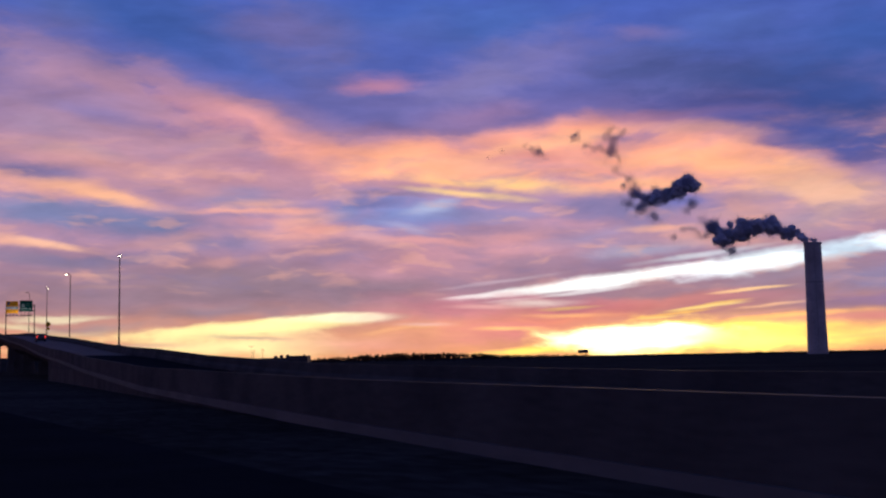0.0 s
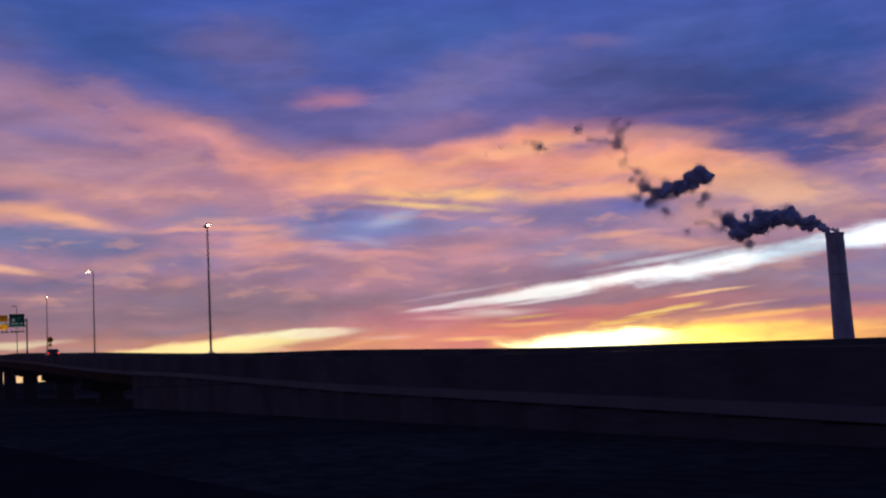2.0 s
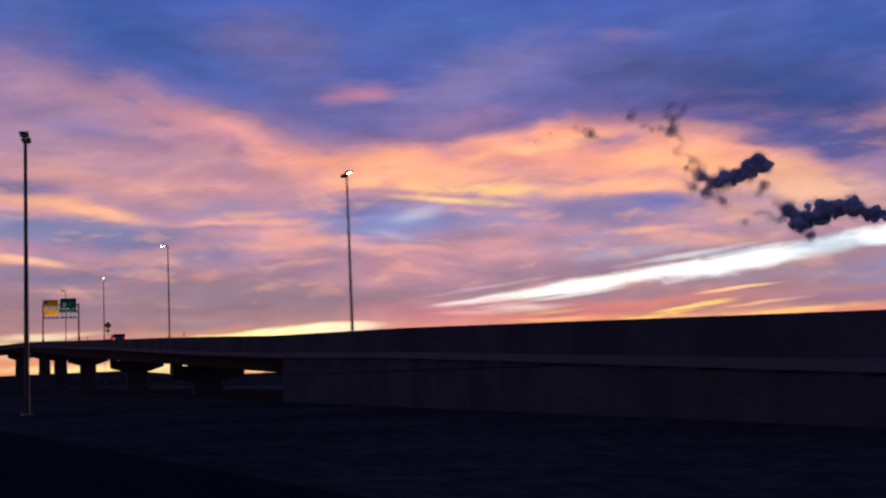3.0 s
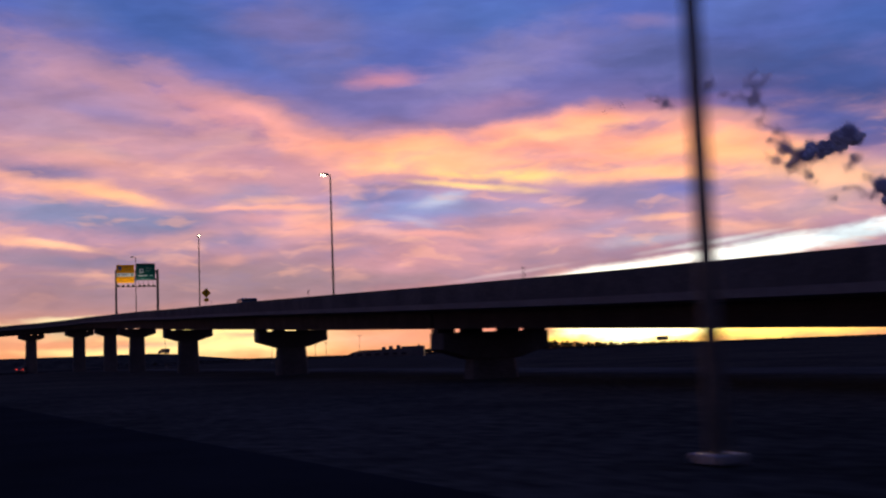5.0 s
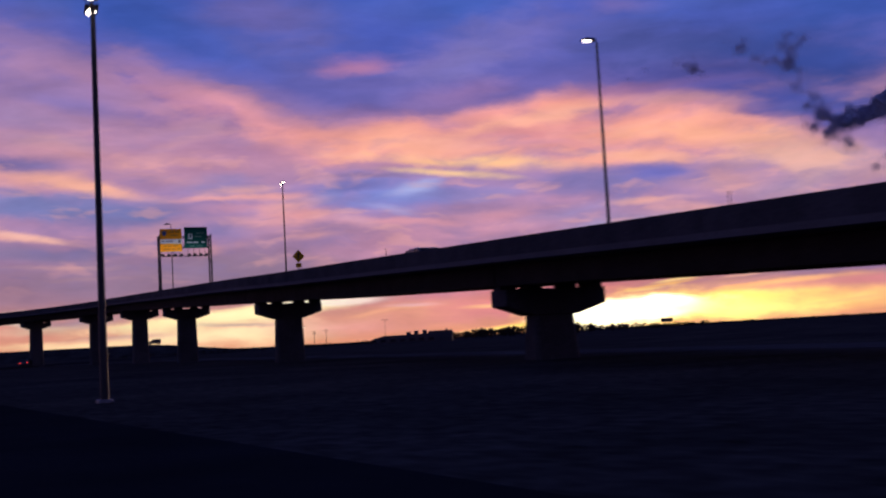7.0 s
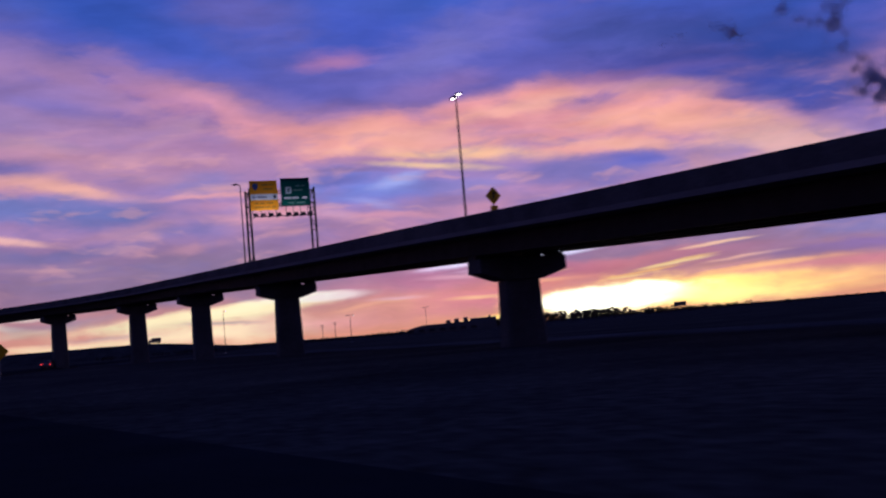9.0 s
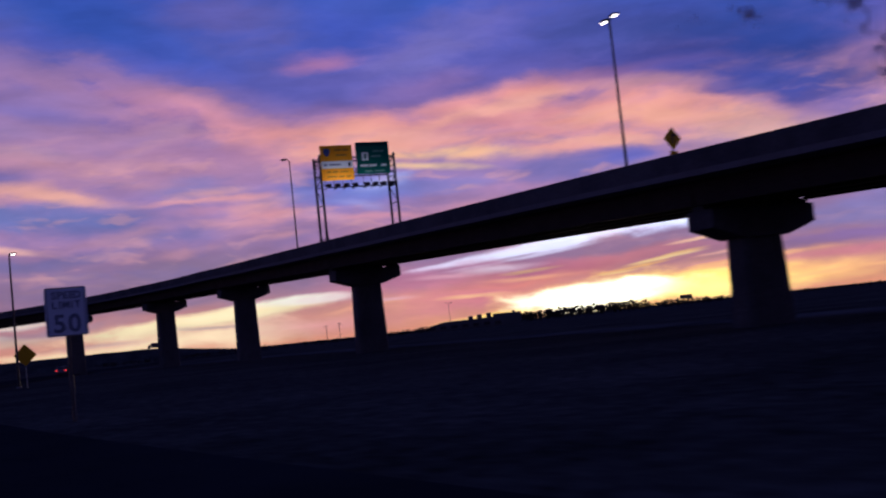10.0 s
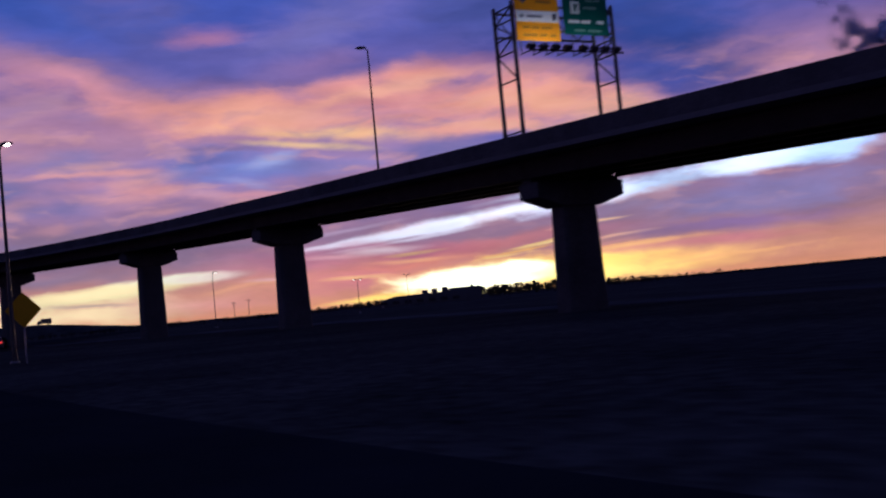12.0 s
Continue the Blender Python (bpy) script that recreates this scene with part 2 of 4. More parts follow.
streak(50.03, 4.99, 3.54, 0.71, 8.9, lin(206, 222, 240), 0.85, 0.70, crisp_map)
streak(45.47, 4.93, 2.95, 0.24, 4.9, lin(200, 206, 216), 0.50, 0.80, crisp_map)
streak(36.28, 2.45, 2.21, 0.13, 1.9, lin(255, 224, 96), 0.90, 0.80, crisp_map)
streak(45.66, 3.22, 2.65, 0.12, 4.9, lin(255, 204, 150), 0.85, 0.80, crisp_map)
streak(32.45, 1.45, 1.77, 0.12, 0.9, lin(255, 190, 110), 0.70, 0.80, crisp_map)
streak(42.86, 2.36, 2.95, 0.15, 7.9, lin(255, 206, 110), 0.80, 0.80, crisp_map)
streak(41.44, 2.03, 3.24, 0.12, 5.9, lin(255, 196, 90), 0.70, 0.80, crisp_map)
# cream and grey low on the left
streak(19.36, 0.70, 8.59, 1.20, 0.6, lin(248, 220, 160, 1.15), 0.90, 1.00)
streak(17.91, 2.56, 4.63, 0.57, 1.6, lin(142, 126, 148), 0.70, 1.00)
streak(19.17, 1.75, 5.31, 0.44, 3.6, lin(254, 226, 160, 1.2), 0.90, 0.90, crisp_map)
streak(25.25, 2.16, 3.24, 0.32, 1.6, lin(253, 240, 206), 0.85, 0.90, crisp_map)
streak(19.39, 1.14, 3.14, 0.18, -2.4, lin(176, 144, 142), 0.60, 1.00)
streak(26.27, 0.68, 4.96, 0.85, -1.4, lin(228, 154, 134), 0.70, 1.00)
streak(12.16, 1.83, 5.62, 0.42, 0.2, lin(162, 140, 152), 0.65, 1.00)
streak(13.98, 0.90, 3.63, 0.21, -0.8, lin(192, 152, 144), 0.60, 1.00)
streak(12.63, 0.65, 7.60, 0.35, -0.8, lin(248, 216, 156, 1.1), 0.80, 1.00)
# rose over the glow, and the glow along the horizon
streak(33.28, 1.20, 6.28, 0.92, 2.6, lin(214, 126, 132), 0.70, 1.00)
streak(36.94, 2.55, 5.29, 0.71, 1.2, lin(194, 116, 134), 0.70, 1.00)
streak(33.94, 0.28, 4.13, 0.27, 2.6, lin(255, 212, 96, 1.3), 0.90, 0.90, crisp_map)
streak(43.15, 1.00, 9.44, 1.30, 2.2, lin(255, 186, 92, 1.25), 0.90, 1.00, crisp_map)
streak(47.10, 1.41, 5.62, 0.78, 4.2, lin(250, 180, 124), 0.60, 1.00)
streak(45.13, 1.02, 6.19, 0.65, 3.2, lin(255, 218, 84, 1.5), 0.95, 0.90, crisp_map)
streak(40.60, 0.90, 7.40, 1.28, 0.6, lin(255, 226, 80, 1.6), 1.00, 0.90, crisp_map)
streak(39.90, 0.90, 5.60, 0.98, 0.6, lin(255, 252, 214, 2.2), 1.00, 0.70, crisp_map)
streak(43.00, 2.35, 2.80, 0.12, 5.2, lin(255, 216, 140), 0.85, 0.90, crisp_map)
streak(40.66, 1.86, 2.36, 0.10, 4.2, lin(255, 210, 120), 0.80, 0.90, crisp_map)
streak(45.78, 1.97, 3.83, 0.12, 5.2, lin(214, 150, 140), 0.70, 0.90, crisp_map)
streak(46.92, 2.37, 3.24, 0.12, 4.2, lin(255, 196, 150), 0.70, 0.90, crisp_map)
streak(51.24, 2.39, 6.61, 0.50, 2.6, lin(146, 118, 150), 0.70, 0.80)
streak(54.33, 5.47, 5.31, 0.71, 3.6, lin(226, 238, 250, 1.5), 0.90, 0.70, crisp_map)
streak(57.83, 5.52, 2.95, 0.77, 4.6, lin(196, 222, 250, 1.4), 0.90, 0.70, crisp_map)
streak(54.15, 3.78, 7.27, 1.42, 0.6, lin(150, 142, 184), 0.70, 0.80)

# soft veils high on the left, where violet and blue lie over one another
streak(14.96, 17.30, 6.79, 2.51, -13.5, lin(56, 86, 158), 0.80, 1.00)
streak(10.02, 17.59, 3.54, 1.77, -17.9, lin(92, 104, 168), 0.55, 1.00)
streak(21.58, 16.71, 5.61, 2.22, -13.4, lin(116, 106, 164), 0.70, 1.00)
streak(24.03, 12.91, 5.61, 1.54, -16.4, lin(98, 98, 162), 0.60, 1.00)
streak(28.49, 16.86, 3.84, 1.77, 6.7, lin(84, 100, 172), 0.55, 1.00)
streak(32.24, 14.32, 5.02, 2.07, 25.7, lin(128, 122, 178), 0.60, 1.00)
streak(26.50, 14.15, 2.95, 0.59, 2.1, lin(186, 130, 160), 0.75, 1.00)
# the rose fall from the upper left, soft above and frayed below
streak(10.74, 15.05, 7.09, 1.42, -11.9, lin(176, 138, 168), 0.75, 1.00)
streak(17.35, 13.68, 5.91, 1.18, -22.0, lin(204, 146, 160), 0.70, 1.00)
streak(20.77, 12.54, 4.43, 0.77, -22.0, lin(232, 158, 150), 0.75, 1.00)
streak(12.85, 13.29, 4.43, 1.00, -6.0, lin(138, 120, 168), 0.60, 1.00)
streak(9.32, 11.90, 3.54, 0.71, -8.0, lin(160, 136, 172), 0.50, 1.00)
streak(9.25, 9.57, 2.95, 0.83, -10.5, lin(116, 108, 156), 0.75, 1.00)
streak(17.23, 10.98, 4.43, 0.65, 25.5, lin(206, 154, 160), 0.60, 1.00)
streak(14.92, 9.61, 3.54, 0.47, 8.5, lin(214, 158, 158), 0.50, 1.00)
streak(19.78, 10.33, 3.84, 0.71, -8.5, lin(174, 132, 160), 0.50, 1.00)
# broken rose and slate clumps in the middle
streak(12.13, 8.49, 4.43, 0.59, -10.1, lin(240, 176, 146), 0.75, 1.00)
streak(11.56, 7.39, 7.38, 0.95, -5.6, lin(124, 128, 170), 0.75, 1.00)
streak(19.13, 8.85, 2.95, 0.47, 1.5, lin(146, 136, 176), 0.55, 1.00)
streak(20.24, 8.05, 2.95, 0.44, 3.0, lin(236, 172, 152), 0.65, 1.00, crisp_map)
streak(22.53, 7.24, 2.81, 0.50, 5.6, lin(232, 168, 154), 0.70, 1.00, crisp_map)
streak(21.03, 6.49, 3.25, 0.35, -5.0, lin(222, 162, 156), 0.60, 1.00, crisp_map)
streak(23.61, 5.62, 2.66, 0.35, 2.6, lin(226, 164, 156), 0.55, 1.00, crisp_map)
streak(17.01, 6.05, 3.25, 0.41, -0.5, lin(140, 128, 166), 0.55, 1.00)
streak(9.93, 5.93, 3.25, 0.24, -9.6, lin(244, 188, 160), 0.70, 1.00, crisp_map)
streak(27.57, 7.48, 4.43, 1.00, -0.4, lin(138, 146, 200), 0.70, 1.00)
streak(26.12, 8.04, 2.07, 0.35, 2.6, lin(112, 112, 166), 0.60, 1.00, crisp_map)
streak(29.23, 7.91, 2.07, 0.47, 10.2, lin(184, 188, 218), 0.65, 1.00, crisp_map)
streak(27.82, 6.84, 2.07, 0.35, -11.4, lin(176, 174, 208), 0.50, 1.00, crisp_map)
streak(26.01, 6.36, 2.36, 0.35, -15.4, lin(206, 160, 172), 0.50, 1.00, crisp_map)
# the gold and rose fan on the right
streak(29.82, 9.96, 7.97, 1.18, -3.8, lin(252, 184, 142), 0.60, 1.00)
streak(30.92, 8.53, 5.02, 0.30, -6.8, lin(255, 210, 140), 0.85, 1.00, crisp_map)
streak(35.90, 11.17, 6.79, 0.59, 8.2, lin(252, 184, 142), 0.70, 1.00)
streak(44.08, 11.22, 5.91, 0.47, -8.1, lin(252, 178, 140), 0.75, 1.00)
streak(35.19, 9.77, 4.43, 0.41, -0.8, lin(208, 148, 160), 0.65, 1.00)
streak(38.78, 10.21, 3.84, 0.30, 1.6, lin(226, 156, 150), 0.60, 1.00)
streak(43.64, 9.55, 7.09, 0.83, -8.6, lin(253, 182, 138), 0.60, 1.00)
streak(41.26, 8.58, 6.50, 0.47, -7.5, lin(252, 190, 146), 0.50, 1.00)
streak(40.58, 7.42, 4.13, 0.89, 1.5, lin(140, 128, 174), 0.75, 1.00)
streak(43.87, 5.78, 5.61, 0.53, -0.7, lin(230, 170, 160), 0.60, 1.00)
streak(48.74, 7.78, 5.61, 1.18, -13.0, lin(236, 184, 158), 0.60, 1.00)
streak(39.00, 5.81, 4.73, 0.47, 0.0, lin(176, 152, 186), 0.50, 1.00)
# gold, rose and mauve lines low on the right
streak(49.12, 0.81, 8.86, 0.89, -0.2, lin(255, 196, 96, 1.3), 0.80, 1.00, crisp_map)
streak(45.39, 0.56, 5.61, 0.77, -2.0, lin(255, 228, 110, 1.6), 0.80, 1.00, crisp_map)
streak(51.44, 1.65, 7.09, 0.41, -0.3, lin(214, 128, 132), 0.70, 1.00, crisp_map)
streak(53.43, 2.42, 7.68, 0.65, -2.0, lin(156, 122, 164), 0.65, 1.00)
streak(47.25, 1.82, 4.73, 0.21, 1.9, lin(255, 190, 110, 1.1), 0.80, 1.00, crisp_map)
streak(52.99, 0.85, 5.02, 0.18, 3.1, lin(255, 186, 110, 1.1), 0.75, 1.00, crisp_map)
streak(53.69, -0.07, 7.68, 0.65, 0.1, lin(238, 160, 104), 0.60, 1.00)
streak(35.06, 3.08, 4.43, 0.47, -1.9, lin(206, 124, 140), 0.60, 1.00)
streak(36.15, 2.08, 3.84, 0.18, -0.9, lin(255, 186, 120), 0.70, 1.00, crisp_map)
# slate over the fan's upper right, and a clear blue gap under it
streak(45.81, 11.40, 8.86, 1.36, -11.5, lin(76, 84, 158), 0.75, 1.00, torn=0.8)
streak(50.47, 9.69, 6.50, 1.36, -16.5, lin(70, 86, 164), 0.70, 1.00, torn=0.8)
streak(40.46, 12.00, 5.02, 0.65, -2.0, lin(136, 106, 156), 0.45, 1.00)
streak(41.82, 7.70, 3.54, 0.71, -4.1, lin(112, 116, 192), 0.65, 1.00)
# rose and magenta in the middle, over the quiet belt
streak(27.64, 4.78, 6.50, 1.30, 0.1, lin(214, 150, 164), 0.50, 1.00)
streak(33.03, 5.66, 5.32, 0.95, 1.6, lin(222, 156, 164), 0.50, 1.00)
streak(21.26, 6.25, 3.54, 0.89, 0.5, lin(226, 160, 160), 0.45, 1.00)
streak(29.92, 2.50, 6.50, 1.42, -1.3, lin(212, 130, 150), 0.60, 1.00)
streak(23.83, 0.86, 4.43, 0.89, -2.9, lin(226, 160, 148), 0.40, 1.00)
streak(28.66, 1.77, 2.22, 0.18, -0.9, lin(238, 186, 178), 0.70, 1.00, crisp_map)
streak(32.93, 1.46, 2.36, 0.18, -0.4, lin(255, 196, 126), 0.75, 1.00, crisp_map)
streak(34.55, 2.76, 2.95, 0.35, -0.4, lin(246, 222, 216), 0.70, 1.00, crisp_map)
streak(31.72, 2.60, 2.66, 0.21, -2.3, lin(238, 180, 176), 0.60, 1.00, crisp_map)
# violet half-tones where the rose fall meets the blue
streak(10.29, 15.83, 7.68, 1.95, -12.8, lin(120, 108, 162), 0.62, 1.00, torn=0.5)
streak(17.86, 13.86, 7.38, 1.65, -18.5, lin(140, 120, 168), 0.58, 1.00, torn=0.5)
streak(23.13, 12.09, 5.32, 1.24, -18.0, lin(156, 126, 164), 0.50, 1.00, torn=0.5)
streak(10.60, 13.81, 6.79, 1.36, -12.8, lin(178, 138, 166), 0.50, 1.00, torn=0.6)
streak(19.61, 12.62, 4.43, 0.65, -19.0, lin(226, 154, 152), 0.60, 1.00, torn=0.6)
streak(16.44, 11.26, 5.32, 0.77, 9.5, lin(168, 136, 170), 0.45, 1.00)
streak(50.02, 14.64, 8.86, 3.54, -14.5, lin(74, 96, 170), 0.50, 1.00, torn=0.6)

# filaments of slate and rose, drawn out, in the broken middle belt
belt = W.math("MULTIPLY", W.span(el, 2.5, 5.0, 0.1, 1.0, True), W.span(el, 12.5, 9.0, 0.0, 1.0, True))
fray = W.vec("ADD", flat, drift(0.35, 1.8, 1.8, 3.0, 61.0))
lean = W.add("ShaderNodeMapping")
W.put(lean.inputs["Vector"], fray)
lean.inputs["Rotation"].default_value = (0, 0, radians(6))
lean.inputs["Scale"].default_value = (0.34, 1.2, 1.0)
threads = W.noise(lean.outputs[0], 0.95, 3.0, 0.5).outputs["Fac"]
paint = W.mix(W.math("MULTIPLY", W.span(threads, 0.53, 0.70, 0.0, 0.26, True), belt), paint, lin(134, 124, 168))
paint = W.mix(W.math("MULTIPLY", W.span(threads, 0.48, 0.32, 0.0, 0.34, True), belt), paint, lin(240, 174, 152))
wisps = W.noise(W.vec("MULTIPLY", cloud_map, (0.30, 1.1, 1.0)), 0.9, 4.0, 0.55).outputs["Fac"]
shade = W.span(wisps, 0.3, 0.7, 0.90, 1.10)
paint = W.mix(1.0, paint, W.vec("SCALE", (1, 1, 1), scale=shade), "MULTIPLY")

# dusk contrast of the whole bank
deep_tone = W.add("ShaderNodeGamma")
W.put(deep_tone.inputs[0], paint)
deep_tone.inputs[1].default_value = 1.13
pale = W.add("ShaderNodeHueSaturation")
W.put(pale.inputs["Color"], W.vec("SCALE", deep_tone.outputs[0], scale=1.18))
pale.inputs["Saturation"].default_value = 0.95
paint = pale.outputs[0]

# the clear sky behind, for all that lies above and behind the drive
clear = W.add("ShaderNodeTexSky", sky_type="NISHITA")
clear.sun_disc = False
clear.sun_elevation, clear.sun_rotation = radians(SUN_EL), radians(SUN_AZ)
clear_dim = W.vec("SCALE", clear.outputs[0], scale=0.10)
toward = W.vec("DOT_PRODUCT", way, (math.sin(radians(SUN_AZ)), math.cos(radians(SUN_AZ)), 0.0))
behind = W.span(toward, 0.55, -0.2, 0.0, 0.85, True)
paint = W.mix(behind, paint, W.mix(0.10, lin(50, 58, 112), clear_dim))
back = W.add("ShaderNodeBackground")
W.put(back.inputs[0], paint)
back.inputs[1].default_value = 1.0
out = W.add("ShaderNodeOutputWorld")
W.put(out.inputs[0], back.outputs[0])

sun = new("sun", bpy.data.lights.new("sun", "SUN"))
sun.data.energy, sun.data.angle, sun.data.color = 0.5, radians(10), (1.0, 0.62, 0.35)
sun.matrix_world = look((0, 0, 200), Vector((0, 0, 200)) - 10 * Vector((math.sin(radians(SUN_AZ)), math.cos(radians(SUN_AZ)), math.tan(radians(SUN_EL + 1)))))


# ---------------------------------------------------------------- materials
def material(name, colour, rough=0.7, metal=0.0, vary=0.18, scale=1.5, fine=25.0, bump=0.2, emit=None, tint=None, shine=0.5):
    """A surface with broad stains and fine grain. tint: the colour of the stains."""
    m = bpy.data.materials.new(name)
    m.use_nodes = True
    n = Nodes(m.node_tree)
    at = n.add("ShaderNodeTexCoord").outputs["Object"]
    info = n.add("ShaderNodeObjectInfo")
    at = n.vec("ADD", at, n.vec("SCALE", (7.3, 3.1, 5.7), scale=info.outputs["Random"]))
    big = n.noise(at, scale, 4.0, 0.6).outputs["Fac"]
    small = n.noise(at, fine, 3.0, 0.6).outputs["Fac"]
    c = (*colour, 1.0)
    stain = (*(tint or [k * 0.55 for k in colour]), 1.0)
    col = n.mix(n.span(big, 0.35, 0.75, 0.0, min(1.0, vary * 3)), c, stain)
    col = n.mix(1.0, col, n.vec("SCALE", (1, 1, 1), scale=n.span(small, 0.3, 0.7, 1 - vary, 1 + vary)), "MULTIPLY")
    col = n.mix(1.0, col, n.vec("SCALE", (1, 1, 1), scale=n.span(info.outputs["Random"], 0, 1, 0.94, 1.06)), "MULTIPLY")
    b = n.add("ShaderNodeBsdfPrincipled")
    n.put(b.inputs["Base Color"], col)
    n.put(b.inputs["Roughness"], n.span(big, 0.3, 0.7, max(0.02, rough - 0.1), min(1, rough + 0.1)))
    b.inputs["Metallic"].default_value = metal
    b.inputs["Specular IOR Level"].default_value = shine
    if bump:
        k = n.add("ShaderNodeBump")
        k.inputs["Strength"].default_value = bump
        k.inputs["Distance"].default_value = 0.02
        n.put(k.inputs["Height"], n.math("ADD", small, big))
        n.put(b.inputs["Normal"], k.outputs[0])
    if emit:
        b.inputs["Emission Color"].default_value = (*emit[:3], 1)
        b.inputs["Emission Strength"].default_value = emit[3]
    o = n.add("ShaderNodeOutputMaterial")
    n.put(o.inputs[0], b.outputs[0])
    return m


CONCRETE = material("concrete", (0.115, 0.11, 0.108), 0.9, vary=0.25, scale=0.35, fine=9.0, tint=(0.055, 0.052, 0.052), shine=0.05)
DECKSTONE = material("deck_concrete", (0.18, 0.172, 0.168), 0.88, vary=0.2, scale=0.4, fine=9.0, tint=(0.12, 0.115, 0.11), shine=0.2)
GIRDER = material("weathered_steel", (0.05, 0.038, 0.033), 0.85, 0.0, vary=0.3, scale=0.8, fine=12.0, tint=(0.035, 0.028, 0.025), shine=0.1)
ASPHALT = material("asphalt", (0.032, 0.034, 0.040), 0.92, vary=0.25, scale=0.35, fine=30.0, bump=0.4, shine=0.0)
PALEROAD = material("worn_concrete_road", (0.12, 0.12, 0.125), 0.95, vary=0.35, scale=0.12, fine=8.0, tint=(0.05, 0.05, 0.053), shine=0.0)
VERGE = material("winter_grass", (0.078, 0.072, 0.066), 1.0, vary=0.5, scale=0.12, fine=3.0, bump=0.6, tint=(0.030, 0.029, 0.028), shine=0.0)
STEEL = material("galvanised_steel", (0.32, 0.32, 0.33), 0.5, 0.75, vary=0.15, scale=2.0, fine=30.0)
DARKSTEEL = material("dark_painted_steel", (0.07, 0.065, 0.06), 0.55, 0.3, vary=0.2, scale=2.0, fine=30.0)
LENS_ON = material("lit_lens", (0.9, 0.85, 0.75), 0.4, vary=0.02, bump=0, emit=(1.0, 0.83, 0.6, 9.0))
LENS_OFF = material("unlit_lens", (0.5, 0.5, 0.48), 0.25, vary=0.05, bump=0)
YELLOW = material("yellow_sign_sheeting", (0.86, 0.34, 0.006), 0.7, vary=0.06, scale=1.0, fine=20, bump=0.03, shine=0.12)
WARN = material("warning_yellow_sheeting", (0.85, 0.43, 0.012), 0.7, vary=0.08, scale=1.5, fine=20, bump=0.03, shine=0.12)
GREEN = material("green_sign_sheeting", (0.004, 0.085, 0.068), 0.7, vary=0.08, scale=1.0, fine=20, bump=0.03, shine=0.12)
DARKGREEN = material("dark_green_sign_sheeting", (0.003, 0.045, 0.04), 0.7, vary=0.08, scale=1.0, fine=20, bump=0.03, shine=0.12)
WHITE = material("white_sign_sheeting", (0.78, 0.78, 0.78), 0.7, vary=0.05, scale=1.5, fine=20, bump=0.03, shine=0.12)
BLACK = material("black_lettering", (0.015, 0.015, 0.015), 0.5, vary=0.1, bump=0.02)
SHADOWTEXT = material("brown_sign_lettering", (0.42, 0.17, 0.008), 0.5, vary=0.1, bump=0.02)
DIMGREEN = material("dim_sign_lettering", (0.12, 0.24, 0.19), 0.5, vary=0.1, bump=0.02)
PALEGREEN = material("pale_sign_lettering", (0.62, 0.70, 0.66), 0.45, vary=0.05, bump=0.02)
GREYTEXT = material("faded_black_lettering", (0.20, 0.21, 0.26), 0.5, vary=0.25, bump=0.02)
BLUE = material("blue_shield_sheeting", (0.05, 0.08, 0.22), 0.45, vary=0.05, bump=0.02)
ALU = material("sign_back_aluminium", (0.45, 0.45, 0.46), 0.45, 0.8, vary=0.1, bump=0.05)
BRICKSTACK = material("stack_concrete", (0.58, 0.54, 0.54), 0.85, vary=0.2, scale=0.15, fine=1.2, tint=(0.22, 0.2, 0.2))
CARPAINT = material("grey_car_paint", (0.10, 0.10, 0.11), 0.3, 0.4, vary=0.05, bump=0)
GLASS = material("dark_car_glass", (0.02, 0.022, 0.025), 0.08, vary=0.03, bump=0)
RUBBER = material("tyre_rubber", (0.02, 0.02, 0.02), 0.85, vary=0.1, bump=0.1)
TAIL = material("red_tail_lens", (0.35, 0.01, 0.01), 0.3, vary=0.03, bump=0, emit=(1.0, 0.05, 0.04, 1.5))
FOLIAGE = material("bare_winter_foliage", (0.045, 0.038, 0.03), 1.0, vary=0.35, scale=0.3, fine=3.0, bump=0.3, shine=0.0)
FARWALL = material("far_building_wall", (0.10, 0.092, 0.09), 0.85, vary=0.2, scale=0.2, fine=2.0)
TIMBER = material("weathered_timber", (0.10, 0.08, 0.06), 0.9, vary=0.25, scale=1.0, fine=14.0)


def smoke_material(name, through_it):
    """Steam: pale droplets that scatter the light that falls on and through them."""
    m = bpy.data.materials.new(name)
    m.use_nodes = True
    n = Nodes(m.node_tree)
    at = n.add("ShaderNodeTexCoord").outputs["Object"]
    wisps = n.noise(at, 0.12, 4.0, 0.6).outputs["Fac"]
    d = n.add("ShaderNodeBsdfDiffuse")
    n.put(d.inputs[0], n.mix(wisps, (0.80, 0.85, 0.97, 1), (0.93, 0.95, 1.0, 1)))
    tr = n.add("ShaderNodeBsdfTranslucent")
    n.put(tr.inputs[0], (0.74, 0.78, 0.94, 1))
    s = n.add("ShaderNodeMixShader")
    s.inputs[0].default_value = through_it
    n.put(s.inputs[1], d.outputs[0])
    n.put(s.inputs[2], tr.outputs[0])
    o = n.add("ShaderNodeOutputMaterial")
    n.put(o.inputs[0], s.outputs[0])
    return m


SMOKE = smoke_material("steam", 0.25)
MIST = smoke_material("steam_mist", 0.35)


# ---------------------------------------------------------------- mesh helpers
def thing(name, m=None, **tags):
    ob = new(name)
    ob.empty_display_size = 0.3
    ob.matrix_world = m or Matrix()
    return tagged(ob, **tags)


def mesh_of(bm, mat, name):
    bm.normal_update()
    me = bpy.data.meshes.new(name)
    bm.to_mesh(me)
    bm.free()
    me.materials.append(mat)
    return me


